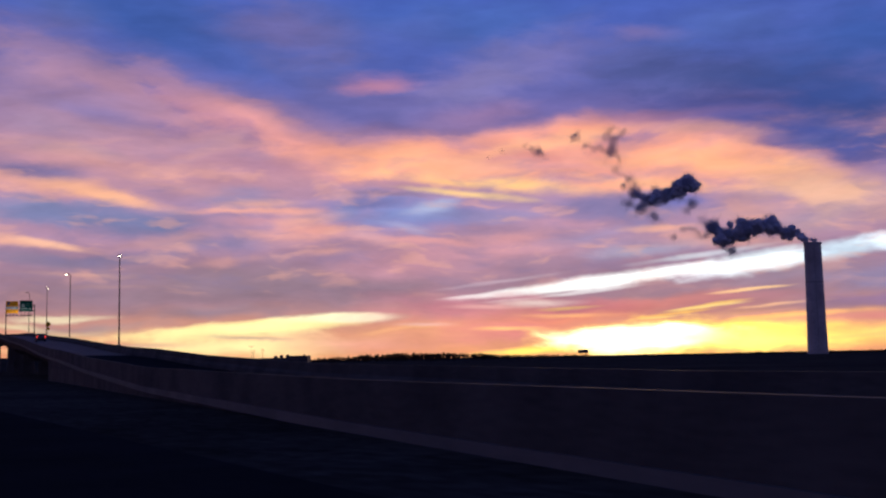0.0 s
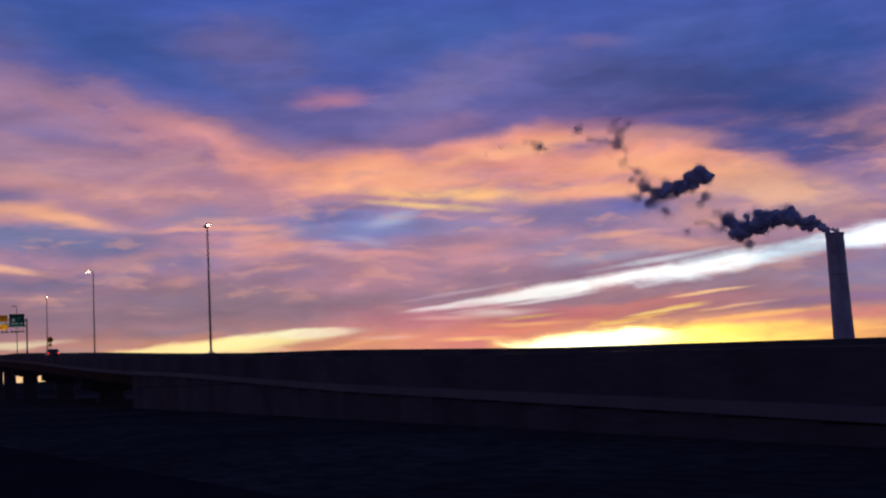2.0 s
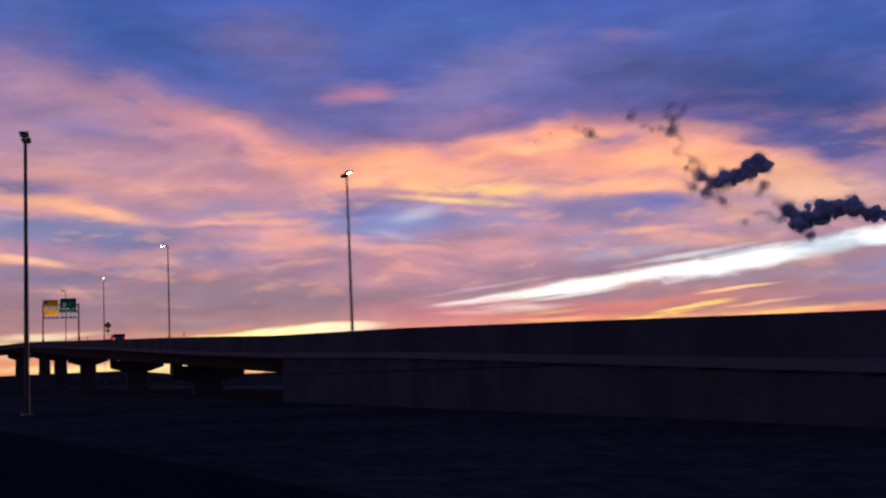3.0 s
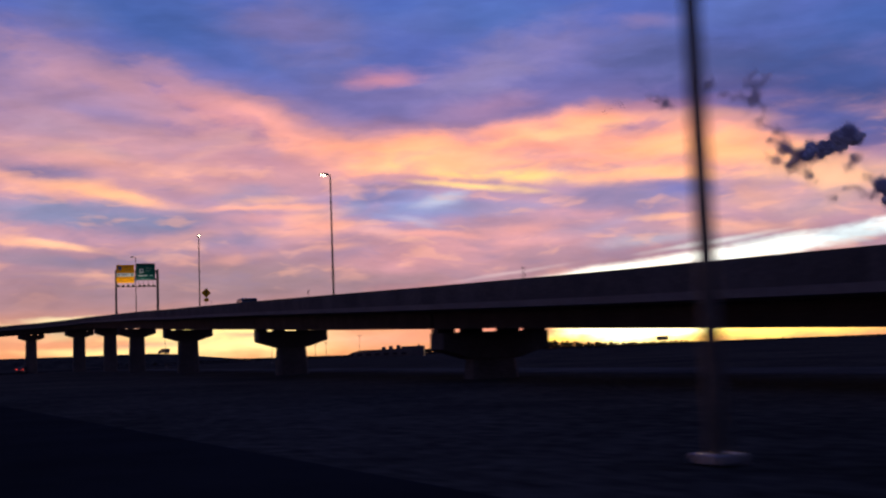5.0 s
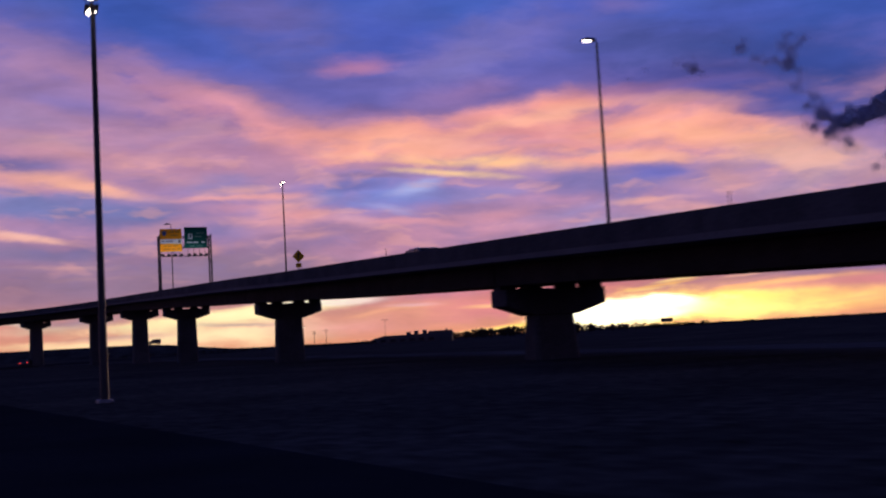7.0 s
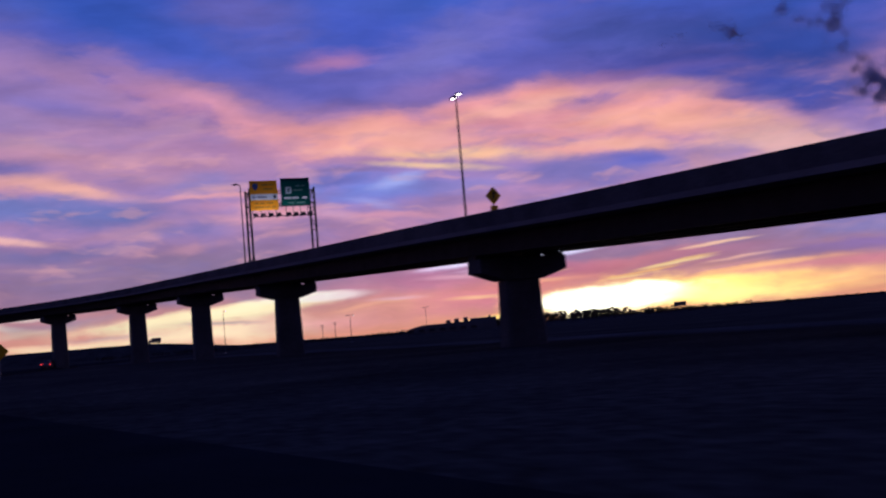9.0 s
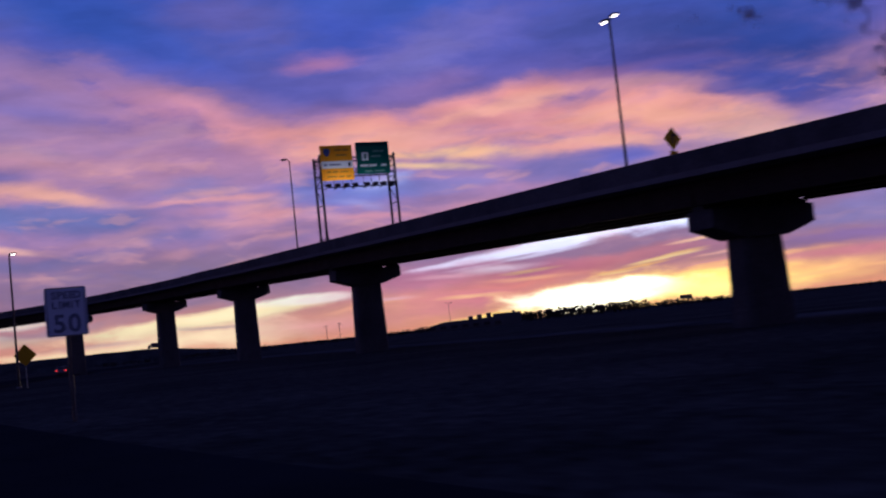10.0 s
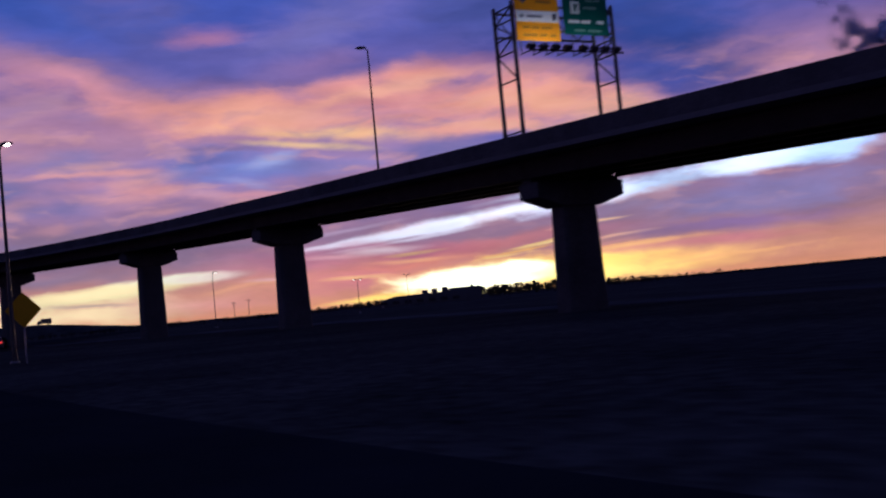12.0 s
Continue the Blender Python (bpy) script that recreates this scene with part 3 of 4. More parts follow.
def part(name, bm, mat, parent, label="", kind=""):
    """Links a bmesh as one mesh object under a thing or a part; its numbers are in the parent's space."""
    ob = new(name, bm if isinstance(bm, bpy.types.Mesh) else mesh_of(bm, mat, name))
    ob.parent = parent
    return tagged(ob, label=label, kind=kind)


def box(bm, x, y, z, sx, sy, sz, m=None, bevel=0.0):
    """A box by its middle and full sizes."""
    r = bmesh.ops.create_cube(bm, size=1.0, matrix=(m or Matrix()) @ Matrix.Translation((x, y, z)) @ Matrix.Diagonal((sx, sy, sz, 1)))
    if bevel:
        bmesh.ops.bevel(bm, geom=list({e for v in r["verts"] for e in v.link_edges}), offset=bevel, segments=2, affect="EDGES", profile=0.5)
    return bm


def rod(bm, a, b, r1, r2=None, sides=10):
    """A tapered round bar from a to b."""
    a, b = Vector(a), Vector(b)
    q = (b - a).to_track_quat("Z", "Y").to_matrix().to_4x4()
    bmesh.ops.create_cone(bm, cap_ends=True, segments=sides, radius1=r1, radius2=r1 if r2 is None else r2, depth=(b - a).length,
                          matrix=Matrix.Translation((a + b) / 2) @ q)
    return bm


def prism(bm, outline, axis_m, depth, bevel=0.0):
    """A flat outline (x, y) drawn out by depth along its z, laid by a matrix."""
    vs = [bm.verts.new((x, y, -depth / 2)) for x, y in outline]
    f = bm.faces.new(vs)
    r = bmesh.ops.extrude_face_region(bm, geom=[f])
    top = [v for v in r["geom"] if isinstance(v, bmesh.types.BMVert)]
    bmesh.ops.translate(bm, verts=top, vec=(0, 0, depth))
    every = vs + top
    bmesh.ops.recalc_face_normals(bm, faces=list({f for v in every for f in v.link_faces}))
    if bevel:
        es = list({e for v in every for e in v.link_edges})
        r = bmesh.ops.bevel(bm, geom=es, offset=bevel, segments=2, affect="EDGES", profile=0.5)
        every = list({*[v for v in every if v.is_valid], *r["verts"]})
    bmesh.ops.transform(bm, matrix=axis_m, verts=every)
    return bm


B = bmesh.new

# ---------------------------------------------------------------- ground and road
def road_right(y):
    """The right edge of the carriageway."""
    return 4.7 + 0.0013 * max(0.0, y - 225) ** 2 if y < 430 else 59.3 + 0.53 * (y - 430)


def build_ground():
    bm = B()
    xs = [-4800, -2500, -1200, -600, -300, -150, -80, -40, -20, 0, 20, 40, 80, 120, 180, 260, 360, 500, 700, 1000, 1500, 2400, 4800]
    ys = [-4800, -2500, -1200, -500, -200, -100, -50, 0, 40, 80, 120, 160, 200, 240, 280, 320, 360, 420, 500, 600, 750, 1000, 1400, 2400, 4800]
    grid = []
    for y in ys:
        line = []
        for x in xs:
            far = math.hypot(x, y - 150)
            z = -0.12 + 0.5 * noise.noise((x * 0.013, y * 0.013, 4.0)) * min(1, max(0, (abs(x - 10) - 25) / 60)) - 0.15 * min(1, max(0, (x - 6) / 20))
            z += min(2.0, max(0.0, (far - 700) / 900))
            line.append(bm.verts.new((x, y, z)))
        grid.append(line)
    for a, b in zip(grid[:-1], grid[1:]):
        for i in range(len(a) - 1):
            bm.faces.new((a[i], a[i + 1], b[i + 1], b[i]))
    ob = new("ground", mesh_of(bm, VERGE, "ground"))
    tagged(ob, "dark flat winter grassland reaching to the horizon", "ground", kind="structure")


def build_road():
    bm = B()
    rows = []
    for i in range(-40, 120):
        y = i * 6.0
        r = road_right(y)
        rows.append([bm.verts.new(p) for p in ((r - 18.2, y, -0.2), (r - 18.0, y, 0.0), (r - 9.0, y, 0.06), (r, y, 0.0), (r + 0.3, y, -0.2))])
    for a, b in zip(rows[:-1], rows[1:]):
        for k in range(4):
            bm.faces.new((a[k], a[k + 1], b[k + 1], b[k]))
    ob = new("road", mesh_of(bm, ASPHALT, "road"))
    tagged(ob, "dark grey asphalt highway carriageway at dusk", "road", kind="structure")


build_ground()
build_road()

# ---------------------------------------------------------------- the flyover ramp
PLAN = [(6.1, -48), (11.5, 0), (16.1, 40), (20.7, 80), (25.2, 120), (29.7, 158.5), (34.2, 198.5), (39.07, 246.8), (44.43, 295.8), (48.5, 335.0),
        (48.1, 364.6), (42.7, 396.5), (32.5, 430), (17, 462), (-4, 492), (-31, 520)]
TOP_Y = [-48, 20, 50, 79, 102, 120, 140, 158, 178, 195, 214, 234, 255, 280, 300, 316, 337, 363, 390, 415, 450, 520]
TOP_Z = [0.85, 0.9, 1.15, 1.85, 2.66, 3.14, 3.8, 4.47, 5.24, 5.88, 6.56, 7.24, 8.05, 8.92, 9.6, 10.17, 10.85, 11.3, 11.6, 11.85, 11.95, 11.7]


def spline():
    pts = [Vector(p) for p in PLAN]
    out = []
    for i in range(len(pts) - 1):
        p0, p1, p2, p3 = pts[max(i - 1, 0)], pts[i], pts[i + 1], pts[min(i + 2, len(pts) - 1)]
        for k in range(12):
            t = k / 12
            out.append(0.5 * (2 * p1 + (p2 - p0) * t + (2 * p0 - 5 * p1 + 4 * p2 - p3) * t * t + (3 * p1 - p0 - 3 * p2 + p3) * t ** 3))
    out.append(pts[-1])
    return np.array([tuple(p) for p in out])


LINE = spline()
RUN = np.concatenate([[0], np.cumsum(np.hypot(*np.diff(LINE, axis=0).T))])


def at_run(s):
    """Place on the ramp's middle line, its heading, and the height of the parapet's top, s metres along."""
    x, y = np.interp(s, RUN, LINE[:, 0]), np.interp(s, RUN, LINE[:, 1])
    d = np.array([np.interp(s + 2, RUN, LINE[:, k]) - np.interp(s - 2, RUN, LINE[:, k]) for k in (0, 1)])
    return x, y, d / np.hypot(*d), float(np.interp(y, TOP_Y, TOP_Z))


def run_at_y(y):
    return float(np.interp(y, LINE[:, 1], RUN))


def on_ramp(s, off, dz):
    """A point beside the ramp's middle line (off to the right), dz over the parapet's top."""
    x, y, d, z = at_run(s)
    return Vector((x + d[1] * off, y - d[0] * off, z + dz))


def sweep(bm, s0, s1, outline, step=3.0):
    """Draws an outline of (offset, height under the parapet's top) along the ramp, with closed ends. A height may be a function of y."""
    n = max(1, int(math.ceil((s1 - s0) / step)))
    rings = []
    for i in range(n + 1):
        s = s0 + (s1 - s0) * i / n
        y = at_run(s)[1]
        rings.append([bm.verts.new(on_ramp(s, o, h(y) if callable(h) else h)) for o, h in outline])
    m = len(outline)
    for a, b in zip(rings[:-1], rings[1:]):
        for k in range(m):
            bm.faces.new((a[k], a[(k + 1) % m], b[(k + 1) % m], b[k]))
    bm.faces.new(rings[0][::-1])
    bm.faces.new(rings[-1])
    bmesh.ops.recalc_face_normals(bm, faces=bm.faces[:])
    return bm


HALF = 4.3
PARAPET = 0.87
ABUT_Y = 119.0


def soffit(y):
    """Underside of the girders, below the parapet's top."""
    return -float(np.interp(y, [119, 150, 175, 216, 250, 280, 300, 330, 400], [2.1, 2.15, 2.37, 2.47, 2.46, 2.42, 2.4, 2.36, 2.36]))


ramp = thing("flyover_ramp", label="dark concrete flyover ramp with steel girders on hammerhead piers", category="bridge")
S_ABUT, S_END = run_at_y(ABUT_Y), RUN[-1] - 2
PIER_Y = [158.5, 198.5, 246.8, 295.8, 335.0, 364.6, 396.5, 428.0, 459.0, 490.0]


def build_ramp():
    # deck slab over the piers, with its proud edge
    part("deck", sweep(B(), S_ABUT, S_END, [(-HALF - 0.08, -PARAPET), (-HALF - 0.08, -PARAPET - 0.26), (-HALF + 0.9, -PARAPET - 0.34), (HALF - 0.9, -PARAPET - 0.34),
                                           (HALF + 0.08, -PARAPET - 0.26), (HALF + 0.08, -PARAPET), (0, -PARAPET + 0.06)]), DECKSTONE, ramp, "concrete deck slab with a proud edge")
    # parapets in cast lengths with open joints
    for side in (-1, 1):
        s = 4.0
        while s < S_END - 6:
            e = min(s + 7.5, S_END)
            o = [(side * (HALF), 0), (side * (HALF + 0.02), -PARAPET + 0.004), (side * (HALF - 0.42), -PARAPET + 0.004), (side * (HALF - 0.36), -0.6), (side * (HALF - 0.22), -0.45), (side * (HALF - 0.18), 0)]
            part("parapet_panel", sweep(B(), s + 0.012, e - 0.012, o, 2.5), CONCRETE, ramp)
            s = e
    # girders, span by span
    bounds = [S_ABUT] + [run_at_y(y) for y in PIER_Y if y < 491]
    for a, b in zip(bounds[:-1], bounds[1:]):
        for off in (-3.15, -1.05, 1.05, 3.15):
            w, t = 0.26, 0.05
            low = lambda y: soffit(y) + 0.12
            low2 = lambda y: soffit(y) + 0.17
            o = [(off - w, -PARAPET - 0.345), (off - w, -PARAPET - 0.40), (off - 0.02, -PARAPET - 0.42), (off - 0.02, low2), (off - w, low2), (off - w, low),
                 (off + w, low), (off + w, low2), (off + 0.02, low2), (off + 0.02, -PARAPET - 0.42), (off + w, -PARAPET - 0.40), (off + w, -PARAPET - 0.345)]
            part("girder", sweep(B(), a + 0.08, b - 0.08, o, 4.0), GIRDER, ramp, "dark steel plate girder")
    # cross frames over the piers
    for yy in PIER_Y[:-1]:
        s = run_at_y(yy)
        x, y, d, z = at_run(s)
        turn = Matrix.Translation((x, y, 0)) @ Matrix.Rotation(-math.atan2(d[0], d[1]), 4, "Z")
        g = z + soffit(y)
        bm = B()
        for k in (-2.1, 0, 2.1):
            box(bm, k, 0, (g + 0.42 + z - PARAPET - 0.36) / 2, 2.0, 0.25, z - PARAPET - 0.36 - g - 0.42, turn)
        part("cross_frame", bm, GIRDER, ramp)
    # piers
    for yy in PIER_Y:
        s = run_at_y(yy)
        x, y, d, z = at_run(s)
        turn = Matrix.Translation((x, y, 0)) @ Matrix.Rotation(-math.atan2(d[0], d[1]), 4, "Z")
        top = z + soffit(y) - 0.1
        upright = turn @ Matrix.Translation((0, 0, top)) @ Matrix.Rotation(math.pi / 2, 4, "X")
        bm = prism(B(), [(-3.0, 0), (3.0, 0), (3.0, -0.85), (1.3, -1.38), (-1.3, -1.38), (-3.0, -0.85)], upright, 1.75, 0.04)
        cap = part("pier_cap", bm, CONCRETE, ramp, "hammerhead concrete pier cap")
        low = -0.5
        bm = B()
        hgt = top - 1.375 - low
        r0, r1 = (1.32, 0.80), (1.17, 0.70)
        ring = []
        for (hx, hy), zz in ((r0, low), (r1, low + hgt)):
            c = 0.18
            pts = [(-hx + c, -hy), (hx - c, -hy), (hx, -hy + c), (hx, hy - c), (hx - c, hy), (-hx + c, hy), (-hx, hy - c), (-hx, -hy + c)]
            ring.append([bm.verts.new(turn @ Vector((px, py, zz))) for px, py in pts])
        for k in range(8):
            bm.faces.new((ring[0][k], ring[0][(k + 1) % 8], ring[1][(k + 1) % 8], ring[1][k]))
        bm.faces.new(ring[1])
        bm.faces.new(ring[0][::-1])
        bmesh.ops.recalc_face_normals(bm, faces=bm.faces[:])
        part("pier_stem", bm, CONCRETE, ramp, "tapered concrete pier stem")
        for off in (-2.95 + 0.35, -1.05, 1.05, 2.6):
            part("bearing_pedestal", box(B(), off, 0, top + 0.105, 0.95, 0.9, 0.215, turn, 0.015), CONCRETE, cap)
    # abutment and the walled approach
    s = S_ABUT
    x, y, d, z = at_run(s)
    turn = Matrix.Translation((x, y, 0)) @ Matrix.Rotation(-math.atan2(d[0], d[1]), 4, "Z")
    part("abutment", box(B(), 0, -0.7, (z - PARAPET - 0.35 - 0.5) / 2, 8.5, 1.3, z - PARAPET - 0.35 + 0.5, turn, 0.03), CONCRETE, ramp, "concrete abutment wall")
    part("approach_fill", sweep(B(), 3.0, S_ABUT - 0.7, [(-HALF + 0.16, -PARAPET - 0.02), (-HALF + 0.16, lambda y: -float(np.interp(y, TOP_Y, TOP_Z)) - 0.5),
                                                  (HALF - 0.16, lambda y: -float(np.interp(y, TOP_Y, TOP_Z)) - 0.5), (HALF - 0.16, -PARAPET - 0.02), (0, -PARAPET + 0.04)]), ASPHALT, ramp, "asphalt-topped approach fill")
    for side in (-1, 1):
        part("coping", sweep(B(), 4.0, S_ABUT - 0.02, [(side * (HALF + 0.1), -PARAPET), (side * (HALF + 0.1), -PARAPET - 0.24), (side * (HALF - 0.15), -PARAPET - 0.24), (side * (HALF - 0.15), -PARAPET)]), DECKSTONE, ramp)
    s = run_at_y(30)
    while s < S_ABUT - 1.5:
        x, y, d, z = at_run(s + 1.2)
        hgt = z - PARAPET - 0.26
        zz = -0.4
        while zz < hgt - 0.1:
            top = min(zz + 1.5, hgt)
            bm = B()
            a, b = on_ramp(s + 0.015, -HALF - 0.02, 0), on_ramp(s + 2.385, -HALF - 0.02, 0)
            mid, ang = (a + b) / 2, math.atan2(b.x - a.x, b.y - a.y)
            box(bm, 0.08, 0, (zz + top) / 2, 0.16, (b - a).to_2d().length, top - zz - 0.025, Matrix.Translation((mid.x, mid.y, 0)) @ Matrix.Rotation(-ang, 4, "Z"), 0.012)
            part("wall_panel", bm, CONCRETE, ramp)
            zz = top
        s += 2.4


build_ramp()


def build_frontage_road():
    """A pale worn road along the far foot of the flyover."""
    bm = B()
    rows = []
    for k in range(0, 90):
        s = run_at_y(130) + k * 3.5
        rows.append([bm.verts.new((*on_ramp(s, o, 0).to_2d(), z)) for o, z in ((6.2, -0.45), (6.4, -0.22), (9.6, -0.16), (12.8, -0.22), (13.0, -0.45))])
    for a, b in zip(rows[:-1], rows[1:]):
        for i in range(4):
            bm.faces.new((a[i], a[i + 1], b[i + 1], b[i]))
    tagged(new("frontage_road", mesh_of(bm, PALEROAD, "frontage_road")), "pale worn concrete road along the foot of the flyover", "road", kind="structure")


build_frontage_road()


# ---------------------------------------------------------------- lamps
def lamp(name, x, y, base, top, heads, label, bulb=1.0, radius=0.10, group=""):
    """A tapered pole with cobra-head luminaires. heads: (dx, dy) reach of each arm."""
    ob = thing(name, Matrix.Translation((x, y, base)), label=label, category="street lamp", group=group)
    h = top - base
    part("base_plate", box(B(), 0, 0, 0.06, 0.42, 0.42, 0.12, None, 0.02), STEEL, ob)
    part("pole", rod(B(), (0, 0, 0.1), (0, 0, h), radius, radius * 0.6, 14), DARKSTEEL, ob, "tapered steel pole")
    part("pole_cap", rod(B(), (0, 0, h), (0, 0, h + 0.06), radius * 0.65, radius * 0.3, 12), DARKSTEEL, ob)
    for k, (dx, dy, on) in enumerate(heads):
        v = Vector((dx, dy, 0))
        end = v + Vector((0, 0, h + 0.12))
        arm = part("arm", rod(rod(B(), (0, 0, h - 0.05), v * 0.5 + Vector((0, 0, h + 0.08)), 0.045, 0.04, 8), v * 0.5 + Vector((0, 0, h + 0.08)), end, 0.04, 0.035, 8), DARKSTEEL, ob)
        turn = Matrix.Translation(end) @ Matrix.Rotation(math.atan2(dy, dx), 4, "Z")
        bm = prism(B(), [(-0.12, 0.0), (0.0, 0.10), (0.45, 0.12), (0.72, 0.04), (0.74, -0.03), (0.1, -0.05), (-0.1, -0.04)], turn @ Matrix.Rotation(math.pi / 2, 4, "X"), 0.40, 0.03)
        head = part("luminaire", bm, DARKSTEEL, ob, "cobra-head luminaire housing")
        bm = B()
        bmesh.ops.create_uvsphere(bm, u_segments=16, v_segments=8, radius=1.0, matrix=turn @ Matrix.Translation((0.4, 0, -0.05)) @ Matrix.Diagonal((0.27 * bulb, 0.15 * bulb, 0.055 * bulb, 1)))
        part("lens", bm, LENS_ON if on else LENS_OFF, head, "glowing warm white lens" if on else "unlit clear lens")
    return ob


def ramp_top(y):
    return float(np.interp(y, TOP_Y, TOP_Z))


RL = "tall dark steel lamp post on the flyover"
for x, y, z, heads, label in (
        (31.1, 132.6, 14.05, ((-0.09, -0.38, True), (0.09, 0.38, False)), RL + ", one head lit"),
        (37.9, 197.6, 16.95, ((-0.22, 0.03, True),), RL + " with one lit head"),
        (45.1, 261.6, 18.8, ((-0.09, -0.34, True), (0.09, 0.34, True)), RL + " with two lit heads"),
        (51.2, 324.3, 21.7, ((-0.3, 0.05, False),), RL + " with one unlit head")):
    lamp("lamp_post", x, y, ramp_top(y) - 0.02, z, heads, label, group="lamp posts on the flyover")
for x, y, z, heads in ((8.55, 119.1, 12.3, ((-0.09, -0.38, False), (0.09, 0.38, False))), (7.42, 183.6, 11.65, ((-0.12, -0.36, True), (0.06, 0.36, True))), (18.45, 312.3, 11.35, ((0.1, -0.45, True),))):
    lamp("lamp_post", x, y, -0.15, z, heads, "tall dark steel lamp post on the verge" + (" with lit head" if heads[0][2] else ", unlit"), radius=0.12, group="lamp posts on the verge")
lamp("lamp_post", 118.2, 431.8, -0.2, 6.2, ((-0.3, 0.1, True), (0.3, -0.1, True)), "distant car park lamp post with two lit heads", bulb=0.55, radius=0.09)
lamp("lamp_post", 179.6, 500.9, -0.2, 8.5, ((-0.4, 0.15, False), (0.4, -0.15, False)), "distant slim lamp post with two unlit heads", bulb=0.6, radius=0.08)
lamp("lamp_post", 82.2, 420.4, -0.2, 8.8, ((0.1, -0.5, True),), "distant slim lamp post with lit head", bulb=0.6, radius=0.08)


# ---------------------------------------------------------------- signs
def bars(parent, mat, rows, y=-0.03, name="lettering_bar"):
    """Plain bars in place of lettering: (x, z, wide, high)."""
    for x, z, w, h in rows:
        part(name, box(B(), x, y, z, w, 0.012, h), mat, parent)


def build_gantry():
    y0 = 295.22
    base = ramp_top(y0)
    ob = thing("sign_gantry", Matrix.Translation((44.50, y0, base)) @ Matrix.Rotation(radians(-8.7), 4, "Z"), label="steel truss gantry on the flyover carrying yellow and green signs", category="road sign")
    top, wide, deep = 7.5, 3.39, 1.83
    for sx in (-wide, wide):
        for yy in (0, deep):
            part("leg", rod(B(), (sx, yy, -0.9), (sx, yy, top), 0.115, 0.105, 14), DARKSTEEL, ob, "round steel leg")
            part("leg_cap", rod(B(), (sx, yy, top), (sx, yy, top + 0.05), 0.12, 0.08, 12), STEEL, ob)
            foot = part("foot", box(B(), sx, yy, 0.05, 0.52, 0.52, 0.1, None, 0.02), STEEL, ob)
            for bx, by in ((-0.19, -0.19), (0.19, -0.19), (-0.19, 0.19), (0.19, 0.19)):
                part("bolt", rod(B(), (sx + bx, yy + by, 0.1), (sx + bx, yy + by, 0.19), 0.028, None, 6), STEEL, foot)
            part("bracket", box(B(), sx, yy, 0.27, 0.3, 0.06, 0.34, None, 0.012), DARKSTEEL, ob)
        zs = [0.35, 3.2, 4.75, 5.6, 6.5, 7.25]
        for k, (a, b) in enumerate(zip(zs[:-1], zs[1:])):
            part("brace", rod(B(), (sx, 0, a), (sx, deep, a), 0.05, None, 8), DARKSTEEL, ob)
            if k:
                part("brace", rod(B(), (sx, 0 if k % 2 else deep, a), (sx, deep if k % 2 else 0, b), 0.045, None, 8), DARKSTEEL, ob)
        part("brace", rod(B(), (sx, 0, 7.25), (sx, deep, 7.25), 0.05, None, 8), DARKSTEEL, ob)
    for yy, zz in ((0, 5.9), (0, 7.25), (deep, 5.9), (deep, 7.25)):
        part("truss_chord", rod(B(), (-wide, yy, zz), (wide, yy, zz), 0.07, None, 10), DARKSTEEL, ob)
    step = wide / 3
    for k in range(6):
        x = -wide + k * step
        for yy in (0, deep):
            part("brace", rod(B(), (x, yy, 5.9 if k % 2 else 7.25), (x + step, yy, 7.25 if k % 2 else 5.9), 0.035, None, 8), DARKSTEEL, ob)
    # panels face the traffic, on upright brackets
    yp = -0.3
    yx, gx = -1.965, 1.337
    for x, low, high in ((yx - 0.9, 5.3, 8.1), (yx + 0.9, 5.3, 8.1), (gx - 0.95, 5.7, 8.4), (gx + 0.95, 5.7, 8.4)):
        part("panel_bracket", box(B(), x, yp + 0.12, (low + high) / 2, 0.09, 0.16, high - low, None, 0.01), STEEL, ob)
    upright = Matrix.Rotation(math.pi / 2, 4, "X")
    yel = part("yellow_sign_panel", prism(B(), [(-1.44, -1.52), (1.44, -1.52), (1.44, 1.52), (-1.44, 1.52)], Matrix.Translation((yx, yp, 6.76)) @ upright, 0.05, 0.01), YELLOW, ob, "yellow exit sign panel with a white band")
    grn = part("green_sign_panel", prism(B(), [(-1.525, -1.40), (1.525, -1.40), (1.525, 1.40), (-1.525, 1.40)], Matrix.Translation((gx, yp, 7.08)) @ upright, 0.05, 0.01), GREEN, ob, "green direction sign panel with pale lettering")
    f = yp - 0.035
    part("white_band", box(B(), yx, f, 6.60, 2.8, 0.016, 0.62), WHITE, yel, "white band with grey lettering")
    bars(yel, GREYTEXT, [(yx - 1.05, 6.60, 0.30, 0.15), (yx - 0.2, 6.60, 1.0, 0.15)], f - 0.012)
    bars(yel, BLACK, [(yx + 1.1, 6.60, 0.24, 0.36)], f - 0.012)
    bars(yel, SHADOWTEXT, [(yx + 0.15, 7.86, 0.62, 0.14), (yx + 0.85, 7.86, 0.5, 0.14), (yx + 0.45, 7.42, 0.95, 0.14), (yx - 0.8, 5.98, 0.4, 0.14), (yx - 0.2, 5.98, 0.5, 0.14), (yx + 0.55, 5.98, 0.7, 0.14),
                           (yx - 0.55, 5.56, 0.9, 0.14), (yx + 0.3, 5.56, 0.5, 0.14), (yx + 0.95, 5.56, 0.4, 0.14)], f)
    bm = prism(B(), [(-0.26, 0.3), (0.0, 0.36), (0.26, 0.3), (0.3, 0.02), (0.16, -0.24), (0.0, -0.36), (-0.16, -0.24), (-0.3, 0.02)], Matrix.Translation((yx - 0.86, f - 0.004, 7.66)) @ upright, 0.015)
    part("route_shield", bm, BLUE, yel, "blue route shield")
